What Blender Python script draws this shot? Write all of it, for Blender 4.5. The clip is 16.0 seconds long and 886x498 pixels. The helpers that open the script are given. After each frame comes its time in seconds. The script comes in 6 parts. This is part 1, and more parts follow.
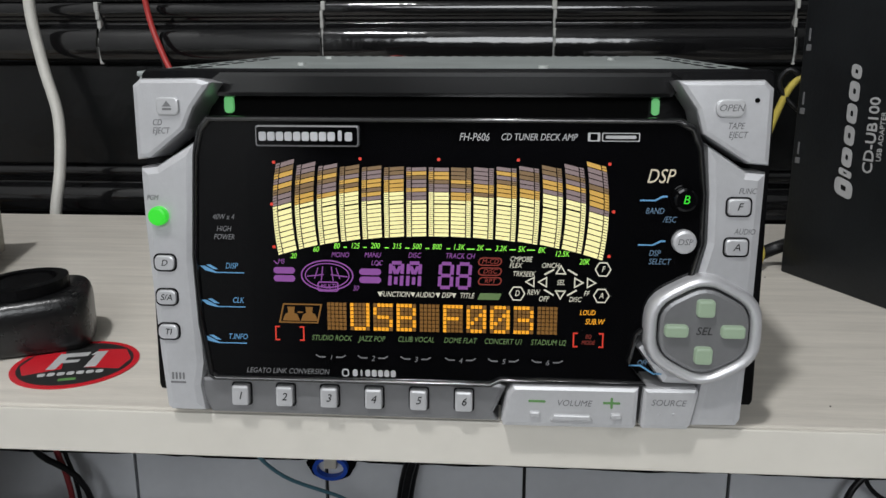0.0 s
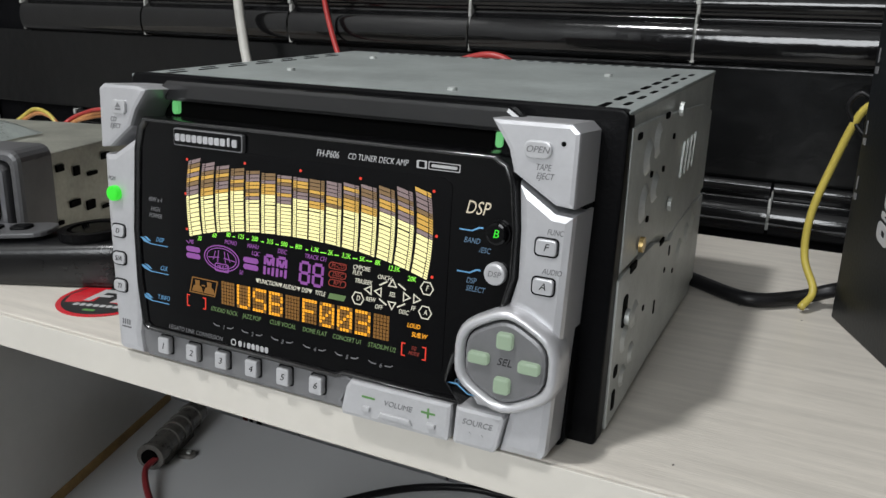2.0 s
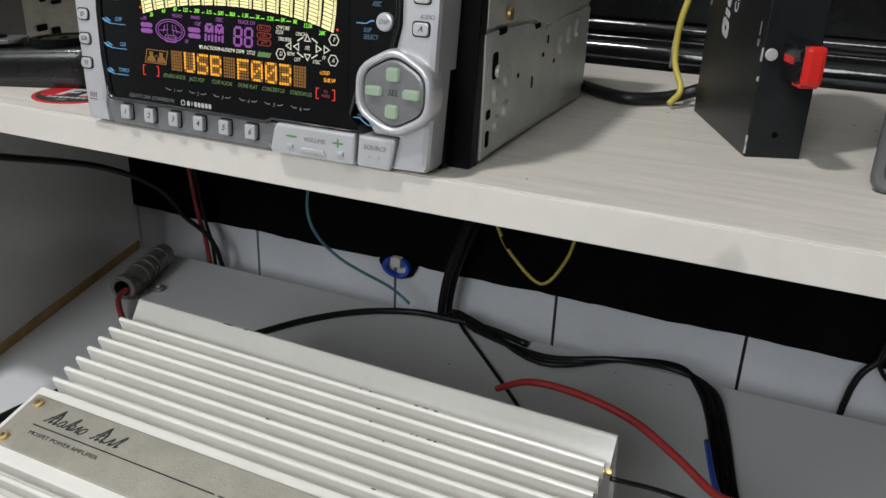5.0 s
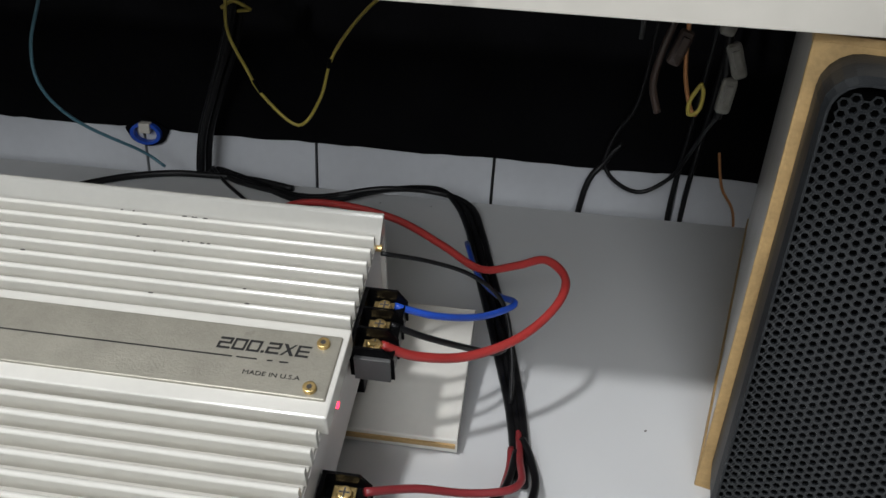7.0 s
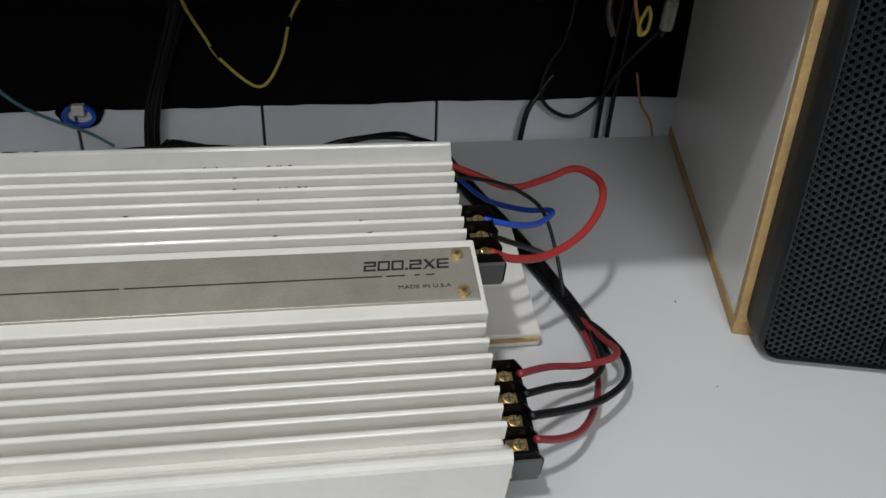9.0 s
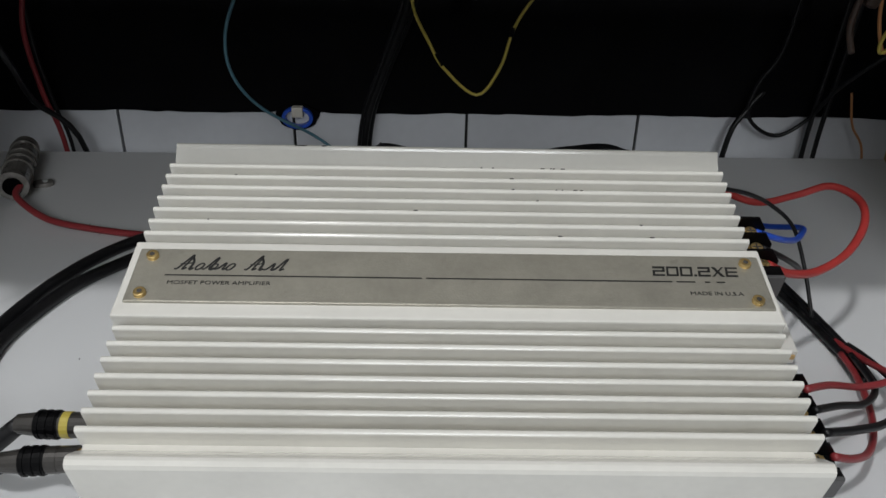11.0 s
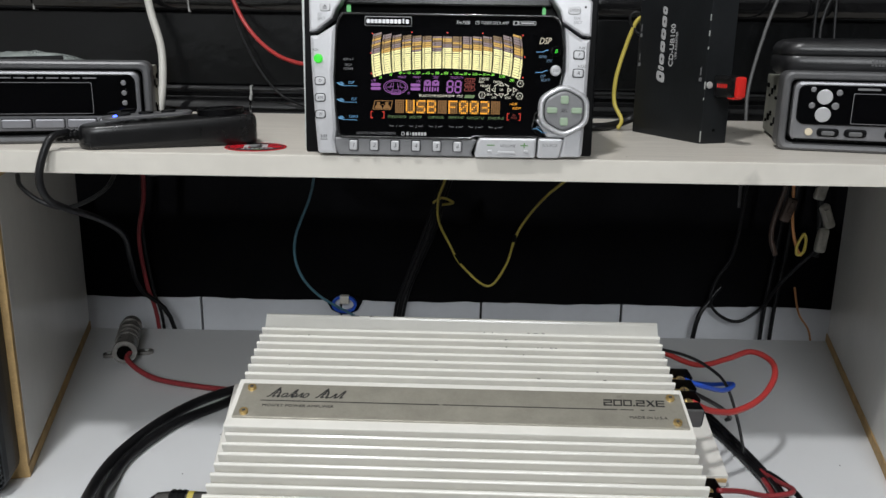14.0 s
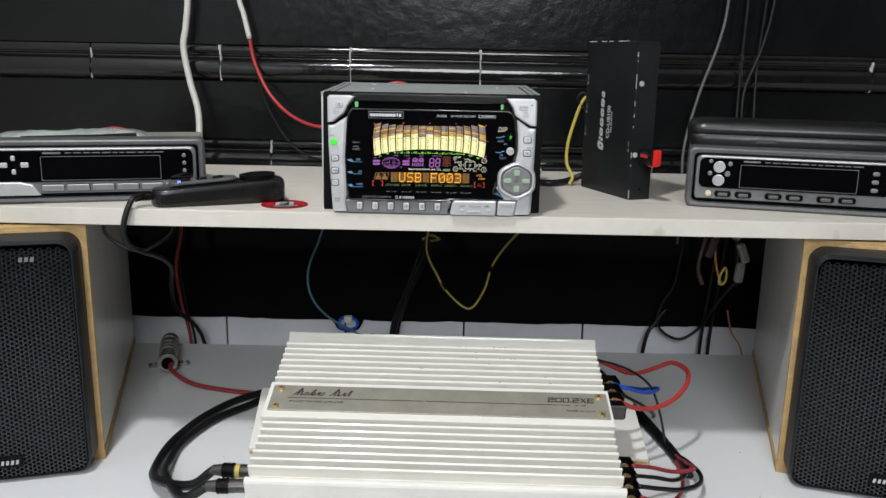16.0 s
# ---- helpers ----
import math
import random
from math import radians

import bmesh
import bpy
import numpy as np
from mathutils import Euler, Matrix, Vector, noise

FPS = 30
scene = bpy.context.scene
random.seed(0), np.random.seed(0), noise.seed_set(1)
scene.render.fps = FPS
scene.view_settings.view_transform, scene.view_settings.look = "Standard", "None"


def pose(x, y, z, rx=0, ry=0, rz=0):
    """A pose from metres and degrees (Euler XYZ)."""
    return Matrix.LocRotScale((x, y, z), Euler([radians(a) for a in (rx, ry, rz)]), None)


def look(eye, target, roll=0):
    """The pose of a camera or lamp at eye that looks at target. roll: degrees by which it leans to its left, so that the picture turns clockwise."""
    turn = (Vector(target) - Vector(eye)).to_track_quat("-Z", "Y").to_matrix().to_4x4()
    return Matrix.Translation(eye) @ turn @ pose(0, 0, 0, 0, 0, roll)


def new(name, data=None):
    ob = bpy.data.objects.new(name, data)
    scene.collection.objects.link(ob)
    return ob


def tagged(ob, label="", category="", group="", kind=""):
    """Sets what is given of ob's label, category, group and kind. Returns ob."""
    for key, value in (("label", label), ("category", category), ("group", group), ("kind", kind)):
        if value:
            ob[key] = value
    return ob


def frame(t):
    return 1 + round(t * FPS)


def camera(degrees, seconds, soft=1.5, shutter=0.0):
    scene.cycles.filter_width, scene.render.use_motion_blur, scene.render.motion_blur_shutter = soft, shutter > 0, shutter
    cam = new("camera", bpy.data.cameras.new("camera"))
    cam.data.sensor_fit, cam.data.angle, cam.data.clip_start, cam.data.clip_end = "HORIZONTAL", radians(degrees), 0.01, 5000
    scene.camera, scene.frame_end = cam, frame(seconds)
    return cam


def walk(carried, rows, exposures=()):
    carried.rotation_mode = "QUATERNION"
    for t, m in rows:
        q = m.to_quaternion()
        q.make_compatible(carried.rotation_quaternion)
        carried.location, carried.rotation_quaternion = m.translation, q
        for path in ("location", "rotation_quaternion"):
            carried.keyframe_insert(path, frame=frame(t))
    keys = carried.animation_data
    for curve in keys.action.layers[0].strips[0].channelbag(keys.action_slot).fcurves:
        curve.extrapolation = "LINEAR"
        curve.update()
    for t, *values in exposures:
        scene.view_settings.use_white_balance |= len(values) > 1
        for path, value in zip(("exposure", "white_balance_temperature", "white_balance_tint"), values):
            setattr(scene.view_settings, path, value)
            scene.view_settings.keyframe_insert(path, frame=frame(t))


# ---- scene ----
cam = camera(57.53, 16.0)
PATH = [
    (0, (0.0161, -0.2335, 0.1055), (0.0024, -0.0346, 0.0573), 0.0),
    (0.5, (0.0461, -0.2340, 0.1056), (0.0161, -0.0376, 0.0548), -0.4),
    (1, (0.0838, -0.2287, 0.1024), (0.0317, -0.0369, 0.0524), 0.4),
    (1.5, (0.1217, -0.2211, 0.1128), (0.0529, -0.0356, 0.0592), 1.4),
    (2, (0.1524, -0.2151, 0.1264), (0.0669, -0.0379, 0.0688), 1.7),
    (2.5, (0.1681, -0.2113, 0.1466), (0.0758, -0.0401, 0.0817), 2.7),
    (3, (0.1717, -0.2163, 0.1646), (0.0762, -0.0483, 0.0963), 3.4),
    (3.2, (0.1727, -0.2191, 0.1695), (0.0774, -0.0512, 0.1008), 3.6),
    (5.3, (0.2190, -0.2867, 0.0776), (0.1509, -0.1164, -0.0022), 1.9),
    (5.5, (0.2205, -0.2894, 0.0705), (0.1566, -0.1188, -0.0120), 1.8),
    (6, (0.2241, -0.2930, 0.0518), (0.1744, -0.1210, -0.0372), 2.1),
    (6.5, (0.2285, -0.3048, 0.0476), (0.1959, -0.1304, -0.0447), 2.7),
    (7, (0.2286, -0.3163, 0.0437), (0.2134, -0.1405, -0.0503), 3.3),
    (7.5, (0.2120, -0.3330, 0.0420), (0.2138, -0.1570, -0.0530), 2.9),
    (8, (0.1665, -0.3460, 0.0382), (0.1839, -0.1711, -0.0572), 2.8),
    (8.5, (0.1283, -0.3570, 0.0372), (0.1546, -0.1840, -0.0596), 2.2),
    (9, (0.0870, -0.3654, 0.0356), (0.1178, -0.1944, -0.0635), 2.1),
    (9.5, (0.0466, -0.3648, 0.0350), (0.0748, -0.1950, -0.0668), 2.2),
    (10, (0.0118, -0.3637, 0.0287), (0.0331, -0.1946, -0.0759), 2.3),
    (10.2, (0.0036, -0.3621, 0.0282), (0.0209, -0.1930, -0.0770), 2.1),
    (12.3, (-0.0053, -0.4126, 0.0337), (-0.0062, -0.2233, -0.0309), 0.8),
    (12.5, (-0.0040, -0.4256, 0.0344), (-0.0053, -0.2352, -0.0269), 0.8),
    (13, (-0.0000, -0.4643, 0.0458), (-0.0017, -0.2725, -0.0108), 0.8),
    (13.5, (0.0015, -0.4992, 0.0570), (0.0002, -0.3063, 0.0043), 0.9),
    (14, (0.0026, -0.5378, 0.0708), (0.0011, -0.3441, 0.0210), 0.9),
    (14.5, (0.0045, -0.5838, 0.0903), (0.0032, -0.3898, 0.0417), 0.9),
    (15, (0.0060, -0.6276, 0.1052), (0.0047, -0.4334, 0.0577), 0.8),
    (15.5, (0.0104, -0.6570, 0.1168), (0.0090, -0.4625, 0.0703), 0.5),
    (16, (0.0161, -0.7050, 0.1299), (0.0151, -0.5103, 0.0842), 1.1),
]
walk(cam, [(t, look(eye, target, roll)) for t, eye, target, roll in PATH], exposures=[(0, -0.17), (1, -0.06), (3, 0.08), (5.5, -0.02), (6.5, -0.08), (7.5, 0.03), (8.5, -0.1), (10, -0.52), (12.3, -0.1), (14, 0.0), (16, 0.2)])

# ---- light ----
world = bpy.data.worlds.new("room_world")
scene.world = world
world.use_nodes = True
world.node_tree.nodes["Background"].inputs[0].default_value = (0.9, 0.95, 1.0, 1)
world.node_tree.nodes["Background"].inputs[1].default_value = 0.05


def lamp(name, eye, target, size, watts, colour):
    d = bpy.data.lights.new(name, "AREA")
    d.shape, d.size, d.energy, d.color = "DISK", size, watts, colour
    ob = new(name, d)
    ob.matrix_world = look(eye, target)
    return ob


lamp("ceiling_lamp_light", (-0.29, -0.557, 1.30), (0.05, 0.0, -0.1), 0.11, 12.8, (0.985, 0.99, 1.0))
# Broad fill with no lamp behind it, added to lift the shade under the shelf.
lamp("room_lamp_light", (0.05, -2.35, 1.05), (0.05, 0.2, -0.1), 1.0, 29, (0.94, 0.972, 1.0))
scene.view_settings.exposure = 0.0

# ---- materials ----


def material(name, colour, rough=0.5, metal=0.0, var=0.12, scale=40.0, bump=0.0, bump_scale=400.0, coat=0.0, tint=None, wear=0.0, stretch=(1, 1, 1), rand=0.0, spec=0.5):
    """A principled surface with two scales of colour variation, uneven gloss and fine relief."""
    m = bpy.data.materials.new(name)
    m.use_nodes = True
    nt = m.node_tree
    n, l = nt.nodes, nt.links
    p = n["Principled BSDF"]
    p.inputs["Metallic"].default_value = metal
    p.inputs["Coat Weight"].default_value = coat
    p.inputs["Coat Roughness"].default_value = 0.08
    p.inputs["Specular IOR Level"].default_value = spec
    tc = n.new("ShaderNodeTexCoord")
    mp = n.new("ShaderNodeMapping")
    mp.inputs["Scale"].default_value = stretch
    l.new(tc.outputs["Object"], mp.inputs["Vector"])
    a = n.new("ShaderNodeTexNoise")
    a.inputs["Scale"].default_value, a.inputs["Detail"].default_value = scale, 5
    b = n.new("ShaderNodeTexNoise")
    b.inputs["Scale"].default_value, b.inputs["Detail"].default_value = scale * 9, 3
    for t in (a, b):
        l.new(mp.outputs[0], t.inputs["Vector"])
    add = n.new("ShaderNodeMath")
    add.operation = "MULTIPLY_ADD"
    l.new(a.outputs["Fac"], add.inputs[0])
    add.inputs[1].default_value = 0.7
    half = n.new("ShaderNodeMath")
    half.operation = "MULTIPLY"
    l.new(b.outputs["Fac"], half.inputs[0])
    half.inputs[1].default_value = 0.3
    l.new(half.outputs[0], add.inputs[2])
    ramp = n.new("ShaderNodeValToRGB")
    e = ramp.color_ramp.elements
    lo = [c * (1 - var * 1.6) for c in colour] if tint is None else tint
    e[0].position, e[1].position = 0.32, 0.68
    e[0].color, e[1].color = (*lo, 1), (*[min(1, c * (1 + var * 0.5)) for c in colour], 1)
    l.new(add.outputs[0], ramp.inputs[0])
    last = ramp.outputs[0]
    if rand:
        info = n.new("ShaderNodeObjectInfo")
        hsv = n.new("ShaderNodeHueSaturation")
        mr = n.new("ShaderNodeMapRange")
        mr.inputs["To Min"].default_value, mr.inputs["To Max"].default_value = 1 - rand, 1 + rand
        l.new(info.outputs["Random"], mr.inputs["Value"])
        l.new(mr.outputs[0], hsv.inputs["Value"])
        l.new(last, hsv.inputs["Color"])
        last = hsv.outputs[0]
    if wear:
        w = n.new("ShaderNodeTexNoise")
        w.inputs["Scale"].default_value, w.inputs["Detail"].default_value = scale * 2.3, 8
        l.new(mp.outputs[0], w.inputs["Vector"])
        wr = n.new("ShaderNodeMapRange")
        wr.inputs["From Min"].default_value, wr.inputs["From Max"].default_value = 0.66, 0.74
        l.new(w.outputs["Fac"], wr.inputs["Value"])
        mix = n.new("ShaderNodeMix")
        mix.data_type = "RGBA"
        wm = n.new("ShaderNodeMath")
        wm.operation = "MULTIPLY"
        wm.inputs[1].default_value = wear
        l.new(wr.outputs[0], wm.inputs[0])
        l.new(wm.outputs[0], mix.inputs["Factor"])
        l.new(last, mix.inputs["A"])
        mix.inputs["B"].default_value = (*[c * 0.55 for c in colour], 1)
        last = mix.outputs["Result"]
    l.new(last, p.inputs["Base Color"])
    rr = n.new("ShaderNodeMapRange")
    rr.inputs["To Min"].default_value, rr.inputs["To Max"].default_value = max(0.02, rough * 0.88), min(1, rough * 1.12)
    l.new(add.outputs[0], rr.inputs["Value"])
    l.new(rr.outputs[0], p.inputs["Roughness"])
    if bump:
        c = n.new("ShaderNodeTexNoise")
        c.inputs["Scale"].default_value, c.inputs["Detail"].default_value = bump_scale, 4
        l.new(mp.outputs[0], c.inputs["Vector"])
        bp = n.new("ShaderNodeBump")
        bp.inputs["Strength"].default_value = bump
        bp.inputs["Distance"].default_value = 0.001
        l.new(c.outputs["Fac"], bp.inputs["Height"])
        l.new(bp.outputs[0], p.inputs["Normal"])
    return m


def glow(name, colour, strength):
    m = material(name, [c * 0.25 for c in colour], 0.4, var=0.05)
    p = m.node_tree.nodes["Principled BSDF"]
    p.inputs["Emission Color"].default_value = (*colour, 1)
    p.inputs["Emission Strength"].default_value = strength
    return m


CREAM = material("cream_laminate", (0.645, 0.605, 0.54), 0.38, var=0.12, scale=16, bump=0.15, bump_scale=120, stretch=(1, 12, 12), wear=0.25)
CREAM_EDGE = material("cream_edge", (0.62, 0.59, 0.53), 0.42, var=0.05, scale=12, wear=0.5, bump=0.1, bump_scale=60)
WHITE_DESK = material("white_laminate_desk", (0.70, 0.71, 0.72), 0.32, var=0.010, scale=4)
WHITE_SIDE = material("white_laminate_side", (0.70, 0.69, 0.66), 0.22, var=0.04, scale=10, wear=0.05)
RAW_EDGE = material("raw_board_edge", (0.50, 0.33, 0.14), 0.7, var=0.2, scale=60, bump=0.4, bump_scale=500)
BLACK_WALL = material("black_painted_tile", (0.0042, 0.0046, 0.005), 0.24, var=0.4, scale=11, bump=0.7, bump_scale=55, spec=0.30)
BLACK_TRIM = material("black_glazed_trim", (0.007, 0.007, 0.0075), 0.11, var=0.3, scale=14, bump=0.6, bump_scale=30, spec=0.55)
BLACK_LOW = material("black_matt_paint", (0.0042, 0.0042, 0.005), 0.65, var=0.3, scale=20, bump=0.35, bump_scale=120, spec=0.04)
GROUT = material("pale_grout", (0.42, 0.42, 0.40), 0.8, var=0.15, scale=60, bump=0.4)
GROUT_DARK = material("dark_joint", (0.012, 0.012, 0.012), 0.8)
WHITE_TILE = material("white_glazed_tile", (0.66, 0.68, 0.72), 0.22, var=0.05, scale=12, rand=0.04)
# Greys of two unseen walls, set by what the glossy blacks should reflect.
REFLECT_DARK = material("dark_reflected_wall", (0.19, 0.19, 0.19), 0.8, var=0.08, scale=3)
REFLECT_GREY = material("grey_reflected_wall", (0.30, 0.30, 0.30), 0.8, var=0.08, scale=3)
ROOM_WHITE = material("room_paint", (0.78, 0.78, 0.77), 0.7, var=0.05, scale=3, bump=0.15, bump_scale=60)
# Unseen floor, kept dark so the black wall reflects little from below.
FLOOR = material("room_floor", (0.16, 0.15, 0.14), 0.4, var=0.12, scale=5)
SILVER = material("silver_plastic", (0.56, 0.56, 0.575), 0.34, metal=0.5, var=0.06, scale=60, bump=0.05, bump_scale=1500)
SILVER_DK = material("dark_silver_plastic", (0.21, 0.21, 0.215), 0.38, metal=0.5, var=0.06, scale=60)
SILVER_KEY = material("silver_key", (0.50, 0.50, 0.51), 0.34, metal=0.35, var=0.06, scale=90)
GLOSS_BLACK = material("gloss_black_plastic", (0.002, 0.002, 0.0024), 0.06, var=0.2, scale=30, spec=0.22)
GLOSS_RIM = material("gloss_black_rim", (0.004, 0.004, 0.0045), 0.17, var=0.2, scale=30, spec=0.9)
DARK_PANEL = material("smoked_display_panel", (0.002, 0.002, 0.0025), 0.08, var=0.2, scale=30, spec=0.20)
MATT_BLACK = material("matt_black_plastic", (0.003, 0.003, 0.0035), 0.36, var=0.25, scale=50, bump=0.12, bump_scale=700, spec=0.10)
PIT = material("black_recess", (0.002, 0.002, 0.002), 0.7, var=0.1, spec=0.04)
ZINC = material("zinc_plated_steel", (0.60, 0.62, 0.60), 0.42, metal=0.45, var=0.14, scale=45, bump=0.1, bump_scale=300, wear=0.3)
ZINC_TOP = material("dusty_zinc_steel", (0.34, 0.37, 0.36), 0.5, metal=0.25, var=0.16, scale=35, bump=0.15, bump_scale=300, wear=0.3)
BRASS = material("brass", (0.80, 0.58, 0.25), 0.28, metal=0.9, var=0.15, scale=200)
AMP_WHITE = material("white_enamel", (0.755, 0.738, 0.685), 0.16, var=0.04, scale=25, wear=0.10, coat=0.25)
AMP_SIDE = material("white_enamel_end", (0.70, 0.68, 0.66), 0.3, var=0.06, scale=25, wear=0.2)
CHAMPAGNE = material("champagne_plate", (0.42, 0.40, 0.34), 0.42, metal=0.55, var=0.10, scale=50, bump=0.2, bump_scale=900, wear=0.35)
CHIP = material("chipped_bare_metal", (0.12, 0.11, 0.10), 0.5, metal=0.5, var=0.3, scale=200)
INK = material("black_ink", (0.015, 0.015, 0.015), 0.5)
INK_GREY = material("grey_ink", (0.16, 0.16, 0.165), 0.5)
INK_WHITE = material("white_ink", (0.45, 0.45, 0.45), 0.5)
INK_BLUE = material("blue_ink", (0.12, 0.32, 0.55), 0.4)
INK_DIMBLUE = material("dim_blue_ink", (0.10, 0.18, 0.27), 0.5)
INK_GREEN = material("green_ink", (0.10, 0.24, 0.07), 0.5)
CREAM_INK = material("cream_ink", (0.62, 0.54, 0.40), 0.5)
GREEN_KEY = glow("green_lit_key", (0.50, 0.66, 0.47), 0.30)
GREEN_HOT = glow("green_lamp", (0.05, 1.0, 0.04), 0.55)
GREEN_SOFT = glow("green_slot_light", (0.20, 0.75, 0.25), 0.5)
RED_LED = glow("red_lamp", (1.0, 0.02, 0.06), 6.0)
BLUE_LED = glow("blue_lamp", (0.05, 0.1, 1.0), 6.0)
V_YELLOW = glow("display_yellow", (1.0, 0.93, 0.45), 0.85)
V_AMBER = glow("display_amber", (0.85, 0.50, 0.10), 0.55)
V_BROWN = glow("display_brown", (0.42, 0.26, 0.12), 0.30)
V_MAUVE = glow("display_mauve", (0.46, 0.34, 0.34), 0.32)
V_TEAL = glow("display_teal", (0.15, 0.42, 0.40), 0.35)
V_ORANGE = glow("display_orange", (1.0, 0.42, 0.02), 0.85)
V_ORANGE_DIM = glow("display_orange_dim", (0.45, 0.20, 0.03), 0.22)
V_PURPLE = glow("display_purple", (0.42, 0.12, 0.52), 0.36)
V_GREEN = glow("display_green", (0.30, 1.0, 0.08), 0.8)
V_GREEN_DIM = glow("display_green_dim", (0.25, 0.42, 0.15), 0.22)
V_WHITE = glow("display_white", (0.95, 0.92, 0.75), 0.45)
V_RED = glow("display_red", (1.0, 0.06, 0.03), 0.5)
V_RED_DIM = glow("display_red_dim", (0.42, 0.05, 0.03), 0.3)
CABLE_BLACK = material("black_cable", (0.008, 0.008, 0.009), 0.38, var=0.2, scale=80, spec=0.3)
CABLE_RED = material("red_cable", (0.40, 0.035, 0.032), 0.38, var=0.1, scale=60)
CABLE_DKRED = material("dark_red_cable", (0.26, 0.03, 0.035), 0.4, var=0.1, scale=60)
CABLE_BLUE = material("blue_cable", (0.02, 0.09, 0.55), 0.35, var=0.1, scale=60)
CABLE_TEAL = material("blue_grey_cable", (0.09, 0.21, 0.27), 0.4, var=0.1, scale=60)
CABLE_YELLOW = material("yellow_cable", (0.52, 0.42, 0.08), 0.4, var=0.1, scale=60)
CABLE_WHITE = material("white_cable", (0.55, 0.54, 0.50), 0.4, var=0.08, scale=60)
CABLE_GREY = material("grey_cable", (0.09, 0.09, 0.09), 0.4, var=0.08, scale=60)
CABLE_ORANGE = material("orange_cable", (0.50, 0.22, 0.08), 0.4, var=0.1, scale=60)
GRILLE = material("black_grille_metal", (0.013, 0.015, 0.017), 0.30, metal=0.2, var=0.2, scale=40, wear=0.2)
FRAME_BLACK = material("charcoal_grille_frame", (0.013, 0.015, 0.017), 0.45, var=0.2, scale=50, bump=0.2, bump_scale=900, spec=0.3)

# ---- mesh tools ----


def part(name, bm, mat, parent=None, label="", smooth=False):
    me = bpy.data.meshes.new(name)
    bm.to_mesh(me)
    bm.free()
    me.materials.append(mat)
    if smooth:
        for f in me.polygons:
            f.use_smooth = True
    ob = new(name, me)
    if parent is not None:
        ob.parent = parent
    if label:
        ob["label"] = label
    return ob


def thing(name, label, category, m=None, group="", kind=""):
    ob = new(name)
    ob.empty_display_size = 0.02
    if m is not None:
        ob.matrix_world = m
    return tagged(ob, label, category, group, kind)


def join(bm, tmp, m=None):
    if m is not None:
        tmp.transform(m)
    me = bpy.data.meshes.new("tmp")
    tmp.to_mesh(me)
    tmp.free()
    bm.from_mesh(me)
    bpy.data.meshes.remove(me)
    return bm


def box(c, s, bev=0.0, m=None, bm=None, seg=2):
    """A box with centre c and size s, its edges rounded by bev."""
    t = bmesh.new()
    bmesh.ops.create_cube(t, size=1, matrix=Matrix.LocRotScale(c, None, s))
    if bev:
        bmesh.ops.bevel(t, geom=list(t.edges), offset=bev, segments=seg, profile=0.6, affect="EDGES")
    return join(bm or bmesh.new(), t, m)


def prism(pts, d0, d1, bev=0.0, m=None, bm=None, seg=2):
    """A flat outline (x, y) raised from d0 to d1, with its top rim rounded by bev."""
    t = bmesh.new()
    lo = [t.verts.new((x, y, d0)) for x, y in pts]
    hi = [t.verts.new((x, y, d1)) for x, y in pts]
    n = len(pts)
    t.faces.new(lo[::-1])
    top = t.faces.new(hi)
    for i in range(n):
        t.faces.new((lo[i], lo[(i + 1) % n], hi[(i + 1) % n], hi[i]))
    bmesh.ops.recalc_face_normals(t, faces=t.faces)
    if bev:
        bmesh.ops.bevel(t, geom=list(top.edges), offset=bev, segments=seg, profile=0.6, affect="EDGES")
    return join(bm or bmesh.new(), t, m)


def rrect(cx, cy, w, h, r, n=4, shear=0.0):
    out = []
    for sx, sy, a in ((1, -1, -90), (1, 1, 0), (-1, 1, 90), (-1, -1, 180)):
        for i in range(n + 1):
            b = radians(a + 90 * i / n)
            x, y = sx * (w / 2 - r) + r * math.cos(b), sy * (h / 2 - r) + r * math.sin(b)
            out.append((cx + x + shear * y, cy + y))
    return out


def ring(outer, inner, d0, d1, m=None, bm=None):
    """A flat frame between two outlines of as many points."""
    t = bmesh.new()
    n = len(outer)
    vs = [[t.verts.new((x, y, d)) for x, y in ps] for ps in (outer, inner) for d in (d0, d1)]
    ol, oh, il, ih = vs
    for i in range(n):
        j = (i + 1) % n
        for a, b in ((ol, oh), (oh, ih), (ih, il), (il, ol)):
            t.faces.new((a[i], a[j], b[j], b[i]))
    bmesh.ops.recalc_face_normals(t, faces=t.faces)
    return join(bm or bmesh.new(), t, m)


def cyl(c, r, h, m=None, bm=None, seg=20, r2=None, bev=0.0):
    t = bmesh.new()
    bmesh.ops.create_cone(t, cap_ends=True, segments=seg, radius1=r, radius2=r if r2 is None else r2, depth=h)
    if bev:
        es = [e for e in t.edges if all(v.co.z > 0 for v in e.verts)]
        bmesh.ops.bevel(t, geom=es, offset=bev, segments=2, profile=0.6, affect="EDGES")
    bmesh.ops.translate(t, verts=t.verts, vec=c)
    return join(bm or bmesh.new(), t, m)


def spline(pts, step=6):
    """A smooth line through the points."""
    p = [Vector(q) for q in pts]
    p = [p[0] * 2 - p[1], *p, p[-1] * 2 - p[-2]]
    out = []
    for i in range(1, len(p) - 2):
        a, b, c, d = p[i - 1 : i + 3]
        for k in range(step):
            t = k / step
            out.append(0.5 * (2 * b + (c - a) * t + (2 * a - 5 * b + 4 * c - d) * t * t + (3 * b - a - 3 * c + d) * t ** 3))
    out.append(p[-2])
    return out


